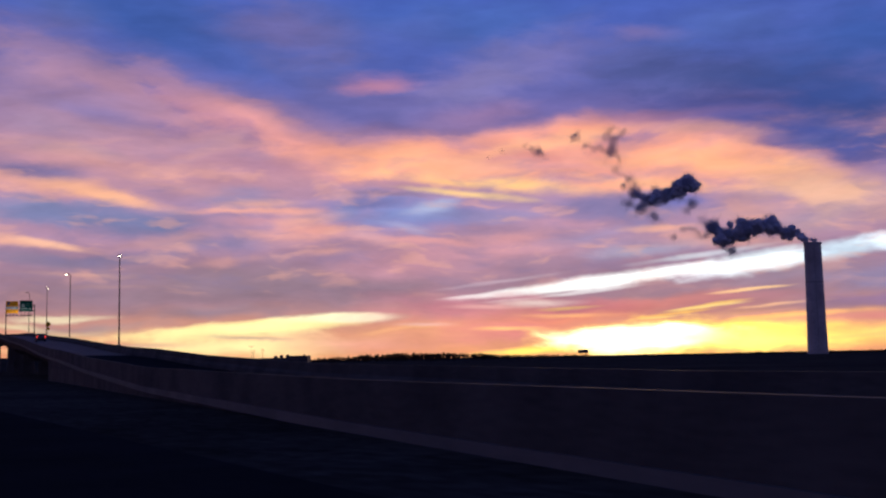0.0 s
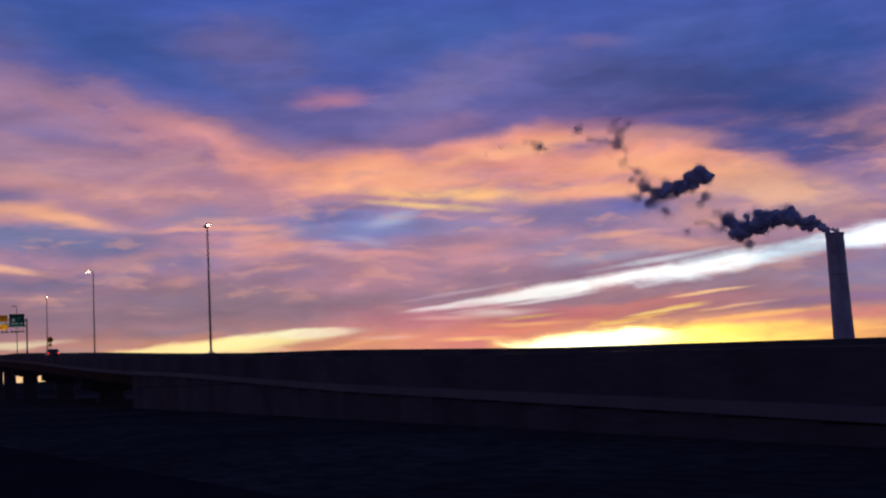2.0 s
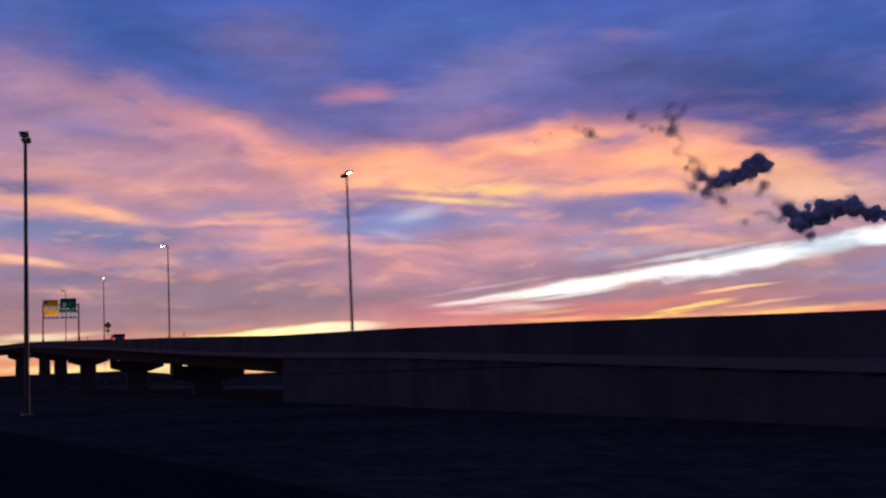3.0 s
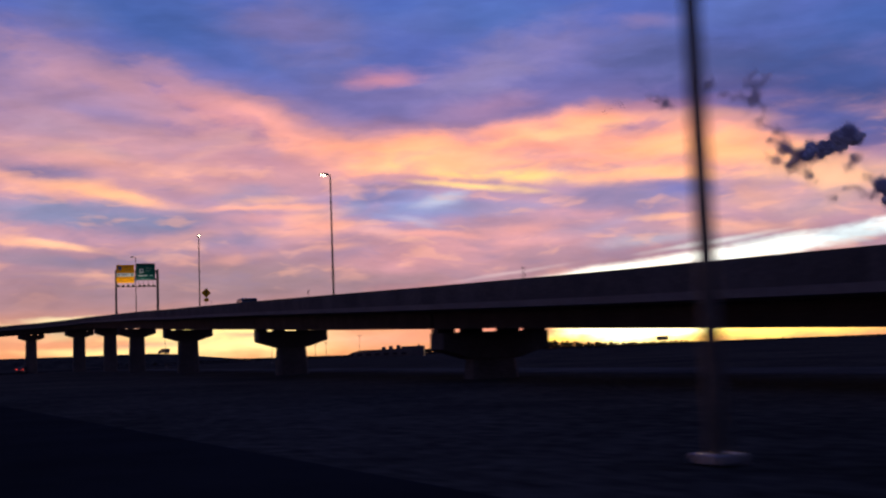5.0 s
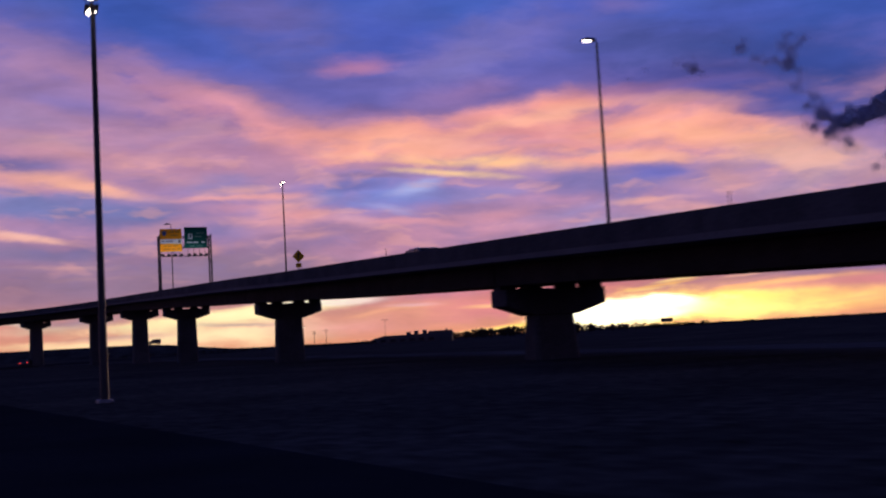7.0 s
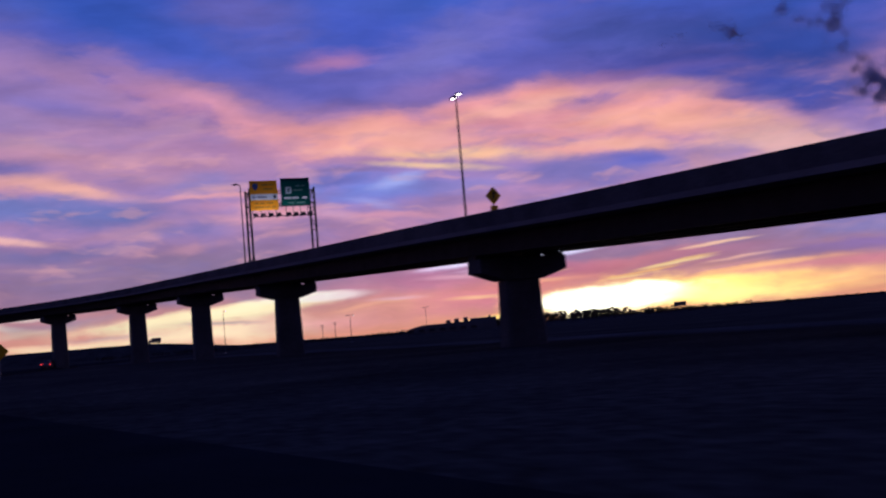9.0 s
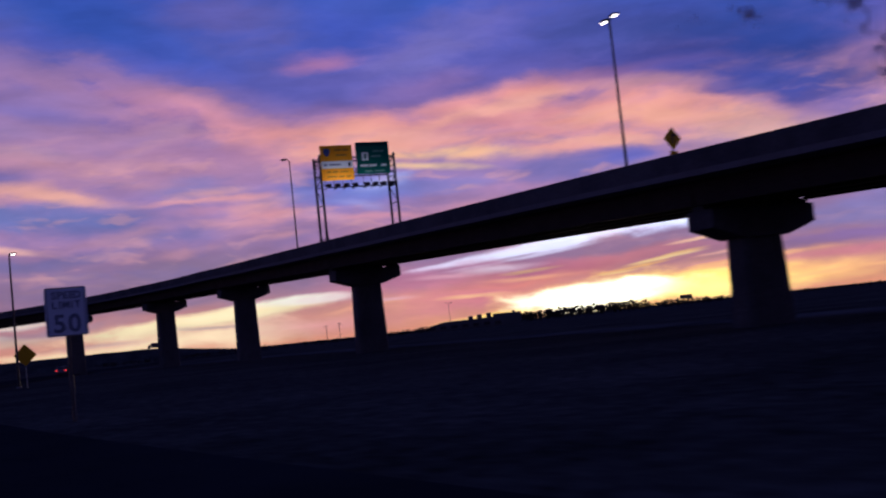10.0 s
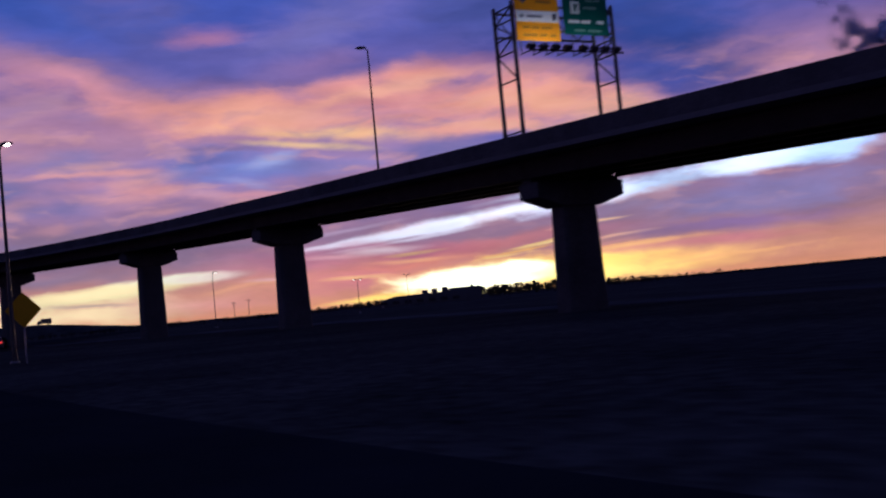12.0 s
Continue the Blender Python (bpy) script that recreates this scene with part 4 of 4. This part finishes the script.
    part("header_band", box(B(), gx, f + 0.004, 8.28, 2.9, 0.014, 0.30), DARKGREEN, grn, "darker green header band")
    part("route_marker", box(B(), gx - 0.72, f, 7.22, 0.60, 0.014, 0.70), PALEGREEN, grn, "pale route marker plate")
    bars(grn, GREEN, [(gx - 0.72, 7.22, 0.16, 0.42), (gx - 0.60, 7.32, 0.12, 0.16)], f - 0.01)
    bars(grn, DIMGREEN, [(gx + 0.3, 7.66, 0.5, 0.14), (gx + 0.85, 7.66, 0.4, 0.14), (gx + 0.3, 7.22, 0.9, 0.14), (gx - 0.5, 5.92, 0.7, 0.13), (gx + 0.5, 5.92, 0.9, 0.13)], f)
    bars(grn, PALEGREEN, [(gx - 0.85, 6.42, 0.75, 0.19), (gx - 0.05, 6.42, 0.65, 0.19), (gx + 0.95, 6.42, 0.5, 0.19)], f)
    # the light rail below the signs, with its J-shaped arms
    part("light_rail", box(B(), -0.1, -1.15, 4.52, 6.3, 0.12, 0.10, None, 0.015), DARKSTEEL, ob)
    for x in (-3.2, -2.4, -1.6, -0.8, 0.25, 1.0, 1.75, 2.5):
        part("hanger", rod(B(), (x, yp, 5.28 if x < 0 else 5.72), (x, yp, 4.46), 0.03, None, 8), DARKSTEEL, ob)
        arm = part("light_arm", rod(B(), (x, -0.2, 4.48), (x, -1.2, 4.48), 0.035, None, 8), DARKSTEEL, ob)
        bm = prism(B(), [(-0.2, -0.12), (0.16, -0.12), (0.24, 0.1), (-0.1, 0.16), (-0.24, 0.05)], Matrix.Translation((x, -1.25, 4.68)) @ Matrix.Rotation(math.pi / 2, 4, "Z") @ upright, 0.42, 0.03)
        part("sign_light", bm, DARKSTEEL, arm, "box floodlight aimed at the sign")
    for x, power in ((yx, SIGN_W), (gx, SIGN_W * 0.8)):
        li = new("sign_floodlight", bpy.data.lights.new("sign_floodlight", "AREA"))
        li.data.shape, li.data.size, li.data.size_y, li.data.energy, li.data.color = "RECTANGLE", 2.7, 0.15, power, (1.0, 0.96, 0.85)
        li.parent = ob
        li.matrix_basis = look((x, -1.2, 4.86), (x, yp, 6.5))


SIGN_W = 27.0
build_gantry()


def diamond_sign(name, x, y, base, mid, side, plate, label):
    ob = thing(name, Matrix.Translation((x, y, base)), label=label, category="road sign")
    h = mid - base
    part("post", box(B(), 0, 0.05, (h + 0.3) / 2 - 0.1, 0.07, 0.06, h + 0.5, None, 0.008), STEEL, ob)
    c = side * 0.05
    o = [(side / 2, side / 2 - c), (side / 2 - c, side / 2), (-side / 2 + c, side / 2), (-side / 2, side / 2 - c), (-side / 2, -side / 2 + c), (-side / 2 + c, -side / 2), (side / 2 - c, -side / 2), (side / 2, -side / 2 + c)]
    m = Matrix.Translation((0, 0, h)) @ Matrix.Rotation(math.pi / 2, 4, "X") @ Matrix.Rotation(math.pi / 4, 4, "Z")
    p = part("sign_panel", prism(B(), o, m, 0.02), WARN, ob, "yellow diamond warning panel")
    if plate:
        part("plaque", box(B(), 0, 0, h - side * 0.71 - 0.28, 0.62, 0.02, 0.46, None, 0.006), WARN, ob, "small yellow plaque")
        bars(p, BLACK, [(0, h + 0.05, side * 0.12, side * 0.62), (0.1, h + 0.2, side * 0.36, side * 0.12)], -0.02, "symbol_bar")
    return ob


diamond_sign("warning_sign", 44.65, 257.0, ramp_top(257.0) - 0.02, 10.5, 0.95, True, "yellow diamond warning sign with plaque on the flyover parapet")
diamond_sign("warning_sign", 19.25, 312.9, -0.2, 2.66, 1.38, False, "plain yellow diamond warning sign on the grass verge")


def lettering(text, size, mat, parent, x, z, y, label, step, bold=0.006):
    """A word on a sign, one mesh for each character, step metres apart."""
    for k, char in enumerate(text):
        cu = bpy.data.curves.new("character", "FONT")
        cu.body, cu.size, cu.extrude, cu.offset, cu.align_x, cu.align_y = char, size, 0.004, bold, "CENTER", "CENTER"
        tmp = bpy.data.objects.new("character", cu)
        scene.collection.objects.link(tmp)
        bpy.context.view_layer.update()
        me = bpy.data.meshes.new_from_object(tmp.evaluated_get(bpy.context.evaluated_depsgraph_get()))
        bpy.data.objects.remove(tmp)
        bm = B()
        bm.from_mesh(me)
        bmesh.ops.remove_doubles(bm, verts=bm.verts[:], dist=0.0005)
        bm.transform(Matrix.Translation((x + (k - (len(text) - 1) / 2) * step, y, z)) @ Matrix.Rotation(math.pi / 2, 4, "X"))
        part("numeral" if char.isdigit() else "letter", bm, mat, parent, label)


def speed_sign():
    ob = thing("speed_limit_sign", Matrix.Translation((6.66, 239.68, -0.14)) @ Matrix.Rotation(radians(-4), 4, "Z"), label="white rectangular speed limit sign reading 50 on a steel post", category="road sign")
    part("post", box(B(), 0, 0.05, 1.6, 0.09, 0.07, 3.4, None, 0.01), DARKSTEEL, ob)
    o = [(-0.50, -0.57), (-0.46, -0.61), (0.46, -0.61), (0.50, -0.57), (0.50, 0.57), (0.46, 0.61), (-0.46, 0.61), (-0.50, 0.57)]
    p = part("sign_panel", prism(B(), o, Matrix.Translation((0, 0, 2.72)) @ Matrix.Rotation(math.pi / 2, 4, "X"), 0.02), WHITE, ob, "white reflective panel")
    for text, zz in (("SPEED", 3.12), ("LIMIT", 2.88)):
        lettering(text, 0.25, GREYTEXT, p, 0, zz, -0.018, "dark faded letter", 0.14)
    for zz in (2.125, 3.315):
        bars(p, BLACK, [(0, zz, 0.88, 0.018)], -0.016, "border_bar")
    for xx in (-0.455, 0.455):
        bars(p, BLACK, [(xx, 2.72, 0.018, 1.17)], -0.016, "border_bar")
    lettering("50", 0.62, GREYTEXT, p, 0, 2.40, -0.018, "dark bold numeral", 0.36, 0.014)
    for zz in (2.3, 3.2):
        part("bolt", rod(B(), (0, -0.03, zz), (0, 0.0, zz), 0.02, None, 8), STEEL, p)


speed_sign()


def delineator(y, tall):
    ob = thing("delineator_post", Matrix.Translation(on_ramp(run_at_y(y), -HALF + 0.1, -0.01)), label="thin dark marker post on the parapet", category="marker post", group="marker posts on the parapet")
    part("stem", rod(B(), (0, 0, 0), (0, 0, tall), 0.025, 0.02, 8), DARKSTEEL, ob)
    part("cap", box(B(), 0, 0, tall + 0.03, 0.07, 0.02, 0.08, None, 0.004), STEEL, ob)


for yy in (146.0, 178.0, 211.0):
    delineator(yy, 0.42)


# ---------------------------------------------------------------- vehicles
def car(x, y, z, heading, long, high, paint_mat, label):
    """A plain estate car or van, nose along +y before turning."""
    ob = thing("car", Matrix.Translation((x, y, z)) @ Matrix.Rotation(radians(-heading), 4, "Z"), label=label, category="car")
    L, Hh = long / 2, high
    side = Matrix.Rotation(math.pi / 2, 4, "Y") @ Matrix.Rotation(math.pi / 2, 4, "Z")
    o = [(-L, 0.35), (-L + 0.1, 0.22), (L - 0.15, 0.22), (L, 0.4), (L - 0.05, 0.72), (L - 1.0, 0.95), (-L + 0.05, 1.0), (-L - 0.02, 0.7)]
    part("body", prism(B(), o, side, 1.78, 0.05), paint_mat, ob, "painted lower body")
    o = [(-L + 0.08, 0.98), (L - 1.05, 0.94), (L - 1.9, Hh - 0.05), (L - 2.3, Hh), (-L + 0.65, Hh), (-L + 0.4, Hh - 0.06)]
    cab = part("cabin", prism(B(), o, side, 1.56, 0.06), paint_mat, ob, "cabin with dark windows")
    for sx in (-0.785, 0.785):
        part("side_window", box(B(), sx, -0.35, (0.98 + Hh) / 2 + 0.02, 0.02, long * 0.4, Hh - 1.16, None, 0.008), GLASS, cab, "dark side window")
    part("rear_window", box(B(), 0, 0, 0, 1.3, 0.02, Hh - 1.15, Matrix.Translation((0, -L + 0.22, (Hh + 0.98) / 2)) @ Matrix.Rotation(radians(-18), 4, "X"), 0.008), GLASS, cab, "dark rear window")
    for sx in (-0.72, 0.72):
        part("tail_light", box(B(), sx, -L - 0.01, 0.82, 0.26, 0.06, 0.2, None, 0.02), TAIL, ob, "glowing red tail light")
        for sy in (-L + 0.85, L - 0.9):
            w = part("wheel", rod(B(), (sx * 1.0, sy, 0.33), (sx * 1.22, sy, 0.33), 0.33, None, 20), RUBBER, ob, "black tyre")
            part("rim", rod(B(), (sx * 1.215, sy, 0.33), (sx * 1.235, sy, 0.33), 0.2, None, 14), ALU, w, "alloy rim")
    return ob


p = on_ramp(run_at_y(216.0), 0.2, -PARAPET + 0.06)
car(p.x, p.y, p.z, 6, 4.3, 1.46, CARPAINT, "dark grey hatchback with red tail lights on the flyover")
car(road_right(396) - 2.2, 396, 0.0, 24, 4.5, 1.45, CARPAINT, "dark grey car with red tail lights on the highway")


# ---------------------------------------------------------------- far things
def chimney():
    ob = thing("smokestack", Matrix.Translation((481, 427, -0.5)), label="wide pale concrete smokestack giving off steam", category="chimney")
    bm = B()
    rings = []
    for z, r in ((0, 5.6), (20, 5.1), (45, 4.75), (61.2, 4.65), (61.2, 4.95), (62.2, 4.95), (62.2, 4.1), (55, 4.1)):
        rings.append([bm.verts.new((r * math.cos(2 * math.pi * k / 40), r * math.sin(2 * math.pi * k / 40), z)) for k in range(40)])
    for a, b in zip(rings[:-1], rings[1:]):
        for k in range(40):
            bm.faces.new((a[k], a[(k + 1) % 40], b[(k + 1) % 40], b[k]))
    bm.faces.new(rings[-1][::-1])
    part("shaft", bm, BRICKSTACK, ob, "tapering concrete shaft with a rim")
    for z in (18, 40):
        bm = B()
        bmesh.ops.create_cone(bm, cap_ends=False, segments=40, radius1=5.35 - 0.012 * z, radius2=5.35 - 0.012 * z, depth=0.5, matrix=Matrix.Translation((0, 0, z)))
        part("band", bm, STEEL, ob)
    bm = B()
    for sx in (-0.25, 0.25):
        rod(bm, (sx - 3.6, -4.2, 1), (sx - 3.1, -3.75, 61.5), 0.06, None, 6)
    part("ladder", bm, STEEL, ob)


chimney()


def plume():
    """Steam from the stack, drawn out by the wind; offsets in metres from its mouth, across and up."""
    ax, up, deep = Vector((0.67, -0.74, 0)), Vector((0, 0, 1)), Vector((0.74, 0.67, 0))
    mouth = Vector((481, 427, 61.6))
    # stretches of the plume: from, to, thickness, puffs, density
    stops = [((1, 0), (-9, 4), 2.0, 16, 1.0), ((-7, 4), (-22, 9), 3.4, 20, 1.0), ((-20, 9), (-40, 10), 5.8, 34, 1.0), ((-36, 6), (-54, 7), 5.6, 28, 1.0), ((-40, 1), (-45, -4), 3.0, 10, 0.3),
             ((-52, 8), (-60, 14), 4.4, 14, 0.3), ((-58, 15), (-68, 24), 3.4, 12, 0.14), ((-66, 14), (-76, 8), 3.0, 12, 0.16), ((-64, 24), (-72, 30), 3.4, 12, 0.16),
             ((-62, 36), (-74, 37), 5.2, 20, 1.0), ((-72, 34), (-86, 32), 4.8, 20, 1.0), ((-84, 31), (-98, 29), 5.2, 24, 0.3), ((-92, 24), (-86, 18), 3.2, 10, 0.12), ((-96, 32), (-110, 52), 4.0, 24, 0.15),
             ((-108, 54), (-114, 66), 4.6, 18, 0.11), ((-112, 68), (-104, 74), 4.4, 14, 0.11), ((-124, 60), (-134, 73), 3.6, 14, 0.09), ((-116, 64), (-126, 62), 3.2, 10, 0.08), ((-152, 62), (-163, 66), 3.8, 14, 0.1), ((-178, 66), (-186, 62), 2.6, 6, 0.05)]
    ob = thing("steam_plume", label="ragged blue-grey steam cloud drifting from the smokestack", category="smoke")
    rng = np.random.default_rng(7)
    shell = np.array([(1, 1, 1), (-1, -1, 1), (-1, 1, -1), (1, -1, -1)], float)
    tris = np.array([(0, 2, 1), (0, 1, 3), (0, 3, 2), (1, 2, 3)])
    places = []
    lobes = B()
    for (r0, h0), (r1, h1), size, puffs, dense in stops:
        solid = dense > 0.5
        for _ in range(puffs):
            t = rng.random()
            c = np.array(mouth + ax * float(r0 + (r1 - r0) * t + rng.normal(0, size * 0.42)) + up * float(h0 + (h1 - h0) * t + rng.normal(0, size * 0.36)) + deep * float(rng.normal(0, size * 0.35)))
            rad = size * rng.uniform(0.35, 0.8)
            if solid:
                bmesh.ops.create_icosphere(lobes, subdivisions=2, radius=rad * 0.7, matrix=Matrix.Translation(c))
            spread = rng.normal(size=(int((420 if solid else 1000 * dense) * rad ** 2) + 10, 3))
            if solid:
                spread *= (0.55 + np.abs(rng.normal(0, 0.40, len(spread))))[:, None] / np.linalg.norm(spread, axis=1)[:, None]
            else:
                spread *= 0.75
            places.append(c + spread * rad)
    # curls: the mist thins out where three crossing waves fall together
    places = np.concatenate(places)
    curl = sum(np.sin(places @ np.array(k) + ph) for k, ph in (((0.31, -0.24, 0.17), 0.3), ((-0.13, 0.21, 0.37), 1.9), ((0.5, -0.43, -0.41), 4.0), ((0.17, -0.33, 0.71), 2.2)))
    places = places[curl > rng.normal(-0.3, 1.1, len(places))]
    sizes = rng.uniform(0.035, 0.08, len(places))
    # the dense billows, fused and roughened
    tmp = new("steam", mesh_of(lobes, SMOKE, "steam"))
    fuse = tmp.modifiers.new("fuse", "REMESH")
    fuse.mode, fuse.voxel_size = "VOXEL", 0.45
    bpy.context.view_layer.update()
    me = bpy.data.meshes.new_from_object(tmp.evaluated_get(bpy.context.evaluated_depsgraph_get()))
    bpy.data.objects.remove(tmp)
    co, nn = np.empty(len(me.vertices) * 3), np.empty(len(me.vertices) * 3)
    me.vertices.foreach_get("co", co)
    me.vertices.foreach_get("normal", nn)
    co, nn = co.reshape(-1, 3), nn.reshape(-1, 3)
    push = np.array([1.5 * noise.noise(Vector(p) * 0.22) + 0.9 * noise.noise(Vector(p) * 0.6) + 0.5 * noise.noise(Vector(p) * 1.5) for p in co])
    me.vertices.foreach_set("co", (co + nn * push[:, None]).ravel())
    me.shade_smooth()
    me.materials.clear()
    me.materials.append(SMOKE)
    part("steam_body", me, SMOKE, ob, kind="stuff")
    verts = (places[:, None, :] + shell[None] * sizes[:, None, None] * rng.uniform(0.5, 1.4, (len(places), 4, 1))).reshape(-1, 3)
    faces = (tris[None] + 4 * np.arange(len(places))[:, None, None]).reshape(-1, 3)
    me = bpy.data.meshes.new("steam_mist")
    me.from_pydata(verts.tolist(), [], faces.tolist())
    me.materials.append(MIST)
    part("steam_mist", me, MIST, ob, kind="stuff")


plume()


def wood(name, spots, label):
    """A far line of bare trees: many small clumps on thin stems, one joined mesh."""
    rng = random.Random(11)
    verts, faces = [], []

    def clump(c, r):
        n0 = len(verts)
        q = Euler((rng.uniform(0, 6), rng.uniform(0, 6), rng.uniform(0, 6))).to_matrix()
        for p in ((1, 0, 0), (-1, 0, 0), (0, 1, 0), (0, -1, 0), (0, 0, 1), (0, 0, -1)):
            v = q @ (Vector(p) * r * rng.uniform(0.6, 1.3)) + c
            verts.append(tuple(v))
        for a, b, e in ((0, 2, 4), (2, 1, 4), (1, 3, 4), (3, 0, 4), (2, 0, 5), (1, 2, 5), (3, 1, 5), (0, 3, 5)):
            faces.append((n0 + a, n0 + b, n0 + e))

    for x, y, tall in spots:
        n0 = len(verts)
        for zz, r in ((-0.5, 0.25), (tall * 0.7, 0.08)):
            for k in range(4):
                verts.append((x + r * math.cos(k * 1.57), y + r * math.sin(k * 1.57), zz))
        for k in range(4):
            faces.append((n0 + k, n0 + (k + 1) % 4, n0 + 4 + (k + 1) % 4, n0 + 4 + k))
        for _ in range(16):
            h = tall * (0.18 + 0.82 * rng.random() ** 0.8)
            w = tall * 0.75 * math.sin(math.pi * min(0.96, max(0.1, h / tall))) + 0.3
            a = rng.uniform(0, 6.28)
            d = w * math.sqrt(rng.random())
            clump(Vector((x + d * math.cos(a), y + d * math.sin(a), h)), tall * rng.uniform(0.06, 0.17))
    me = bpy.data.meshes.new(name)
    me.from_pydata(verts, [], faces)
    me.materials.append(FOLIAGE)
    tagged(new(name, me), label, "trees", kind="stuff")


def wood_spots():
    rng = random.Random(3)
    spots = []
    for k in range(1500):
        a = rng.uniform(12, 66)
        far = rng.uniform(560, 900)
        rise = 3.6 * math.exp(-((a - 33.0) / 5.0) ** 2)
        tall = (1.5 if 26 < a < 42 else 0.9) + rise * (0.8 + 0.5 * noise.noise((a * 0.9, 5.0, 0.0))) + 1.2 * max(0, noise.noise((a * 0.35, 1.0, 0.0))) + rng.uniform(-0.5, 0.7)
        spots.append((far * math.sin(radians(a)), 120 + far * math.cos(radians(a)), tall))
    return spots


def embankment_top(a):
    """Height of the far embankment, by azimuth in degrees."""
    fall = min(1.0, max(0.0, (21.5 - a) / 6.0))
    return 1.6 + 6.6 * (3 - 2 * fall) * fall ** 2 + 0.25 * noise.noise((a * 0.9, 2.0, 0.0))


def far_embankment():
    """A long even road embankment that closes the view along the highway and runs out on the right."""
    bm = B()
    rows = []
    for k in range(121):
        a = -9 + k * 0.28
        top = embankment_top(a)
        ring = []
        for off, z in ((-26, -1.0), (-6, top - 0.25), (-5, top), (5, top), (6, top - 0.25), (26, -1.0)):
            d = 800 + off
            ring.append(bm.verts.new((d * math.sin(radians(a)), 200 + d * math.cos(radians(a)), z)))
        rows.append(ring)
    for a, b in zip(rows[:-1], rows[1:]):
        for i in range(5):
            bm.faces.new((a[i], b[i], b[i + 1], a[i + 1]))
    tagged(new("embankment", mesh_of(bm, VERGE, "embankment")), "long dark grassed road embankment far along the highway", "embankment", kind="structure")


far_embankment()


def far_truck():
    """A box truck on the far embankment."""
    a, d = radians(16.4), 800
    ob = thing("truck", Matrix.Translation((d * math.sin(a), 200 + d * math.cos(a), embankment_top(16.4) - 0.02)) @ Matrix.Rotation(radians(-16.4), 4, "Z"), label="distant dark box truck on the road embankment", category="truck")
    part("box_body", box(B(), 1.4, 0, 2.5, 6.6, 2.5, 2.9, None, 0.06), FARWALL, ob, "plain cargo box")
    side = Matrix.Rotation(math.pi / 2, 4, "X")
    part("cab", prism(B(), [(-4.2, 0.6), (-2.0, 0.6), (-2.0, 2.9), (-3.2, 2.9), (-3.9, 1.9), (-4.2, 1.7)], side, 2.3, 0.05), FARWALL, ob, "short cab")
    part("chassis", box(B(), 0.2, 0, 0.85, 8.4, 0.9, 0.3, None, 0.03), DARKSTEEL, ob)
    for x in (-3.1, 2.2, 3.5):
        for y in (-1.0, 1.0):
            part("wheel", rod(B(), (x, y - 0.14, 0.5), (x, y + 0.14, 0.5), 0.5, None, 16), RUBBER, ob)


far_truck()
wood("far_woods", wood_spots(), "low dark line of bare winter trees along the horizon")


def far_building():
    ob = thing("industrial_building", Matrix.Translation((197, 520, -0.4)) @ Matrix.Rotation(radians(-32), 4, "Z"), label="low dark industrial building with three rooftop towers", category="building")
    part("hall", prism(B(), [(-11, 0), (14, 0), (14, 2.6), (10, 3.5), (-7, 3.3), (-11, 2.4)], Matrix.Rotation(math.pi / 2, 4, "X"), 12, 0.1), FARWALL, ob, "low grey hall")
    for k, (x, h) in enumerate(((2.1, 4.4), (5.0, 4.7), (8.2, 4.9))):
        part("roof_tower", box(B(), x, 0, h / 2 + 0.5, 1.6, 2.0, h - 1.0, None, 0.06), FARWALL, ob, "square rooftop tower")
    part("annexe", box(B(), 14.2, 0.5, 2.1, 9.0, 10.0, 4.5, None, 0.08), FARWALL, ob, "flat-roofed annexe")
    part("roof_vent", rod(B(), (16.5, 0, 4.3), (16.5, 0, 4.9), 0.5, 0.4, 10), FARWALL, ob)
    for x in range(-12, 13, 4):
        w = part("window", box(B(), x * 0.9, -6.03, 1.5, 2.0, 0.08, 0.9, None, 0.02), GLASS, ob)
        part("sill", box(B(), x * 0.9, -6.1, 1.0, 2.2, 0.2, 0.1), CONCRETE, w)


far_building()


def billboard():
    ob = thing("billboard", Matrix.Translation((712, 950, 0)) @ Matrix.Rotation(radians(-35), 4, "Z"), label="distant dark roadside billboard on two posts", category="billboard")
    for sx in (-2.5, 2.5):
        part("post", rod(B(), (sx, 0, -1), (sx, 0, 6), 0.3, None, 8), DARKSTEEL, ob)
    part("board", box(B(), 0, -0.3, 5.9, 11, 0.4, 3.6, None, 0.06), FARWALL, ob, "blank dark board")
    part("catwalk", box(B(), 0, -0.9, 4.0, 11, 0.8, 0.12), STEEL, ob)


billboard()


def utility_pole(x, y, tall):
    ob = thing("utility_pole", Matrix.Translation((x, y, -0.5)), label="distant timber utility pole with crossarm", category="utility pole", group="utility poles")
    part("pole", rod(B(), (0, 0, 0), (0, 0, tall), 0.22, 0.15, 8), TIMBER, ob)
    for z in (tall - 0.6, tall - 1.7):
        arm = part("crossarm", box(B(), 0, 0, z, 3.0, 0.16, 0.18), TIMBER, ob)
        for sx in (-1.3, -0.5, 0.5, 1.3):
            part("insulator", rod(B(), (sx, 0, z + 0.08), (sx, 0, z + 0.35), 0.07, 0.05, 6), GLASS, arm)


utility_pole(320, 887, 11.5)
utility_pole(323, 873, 12.4)
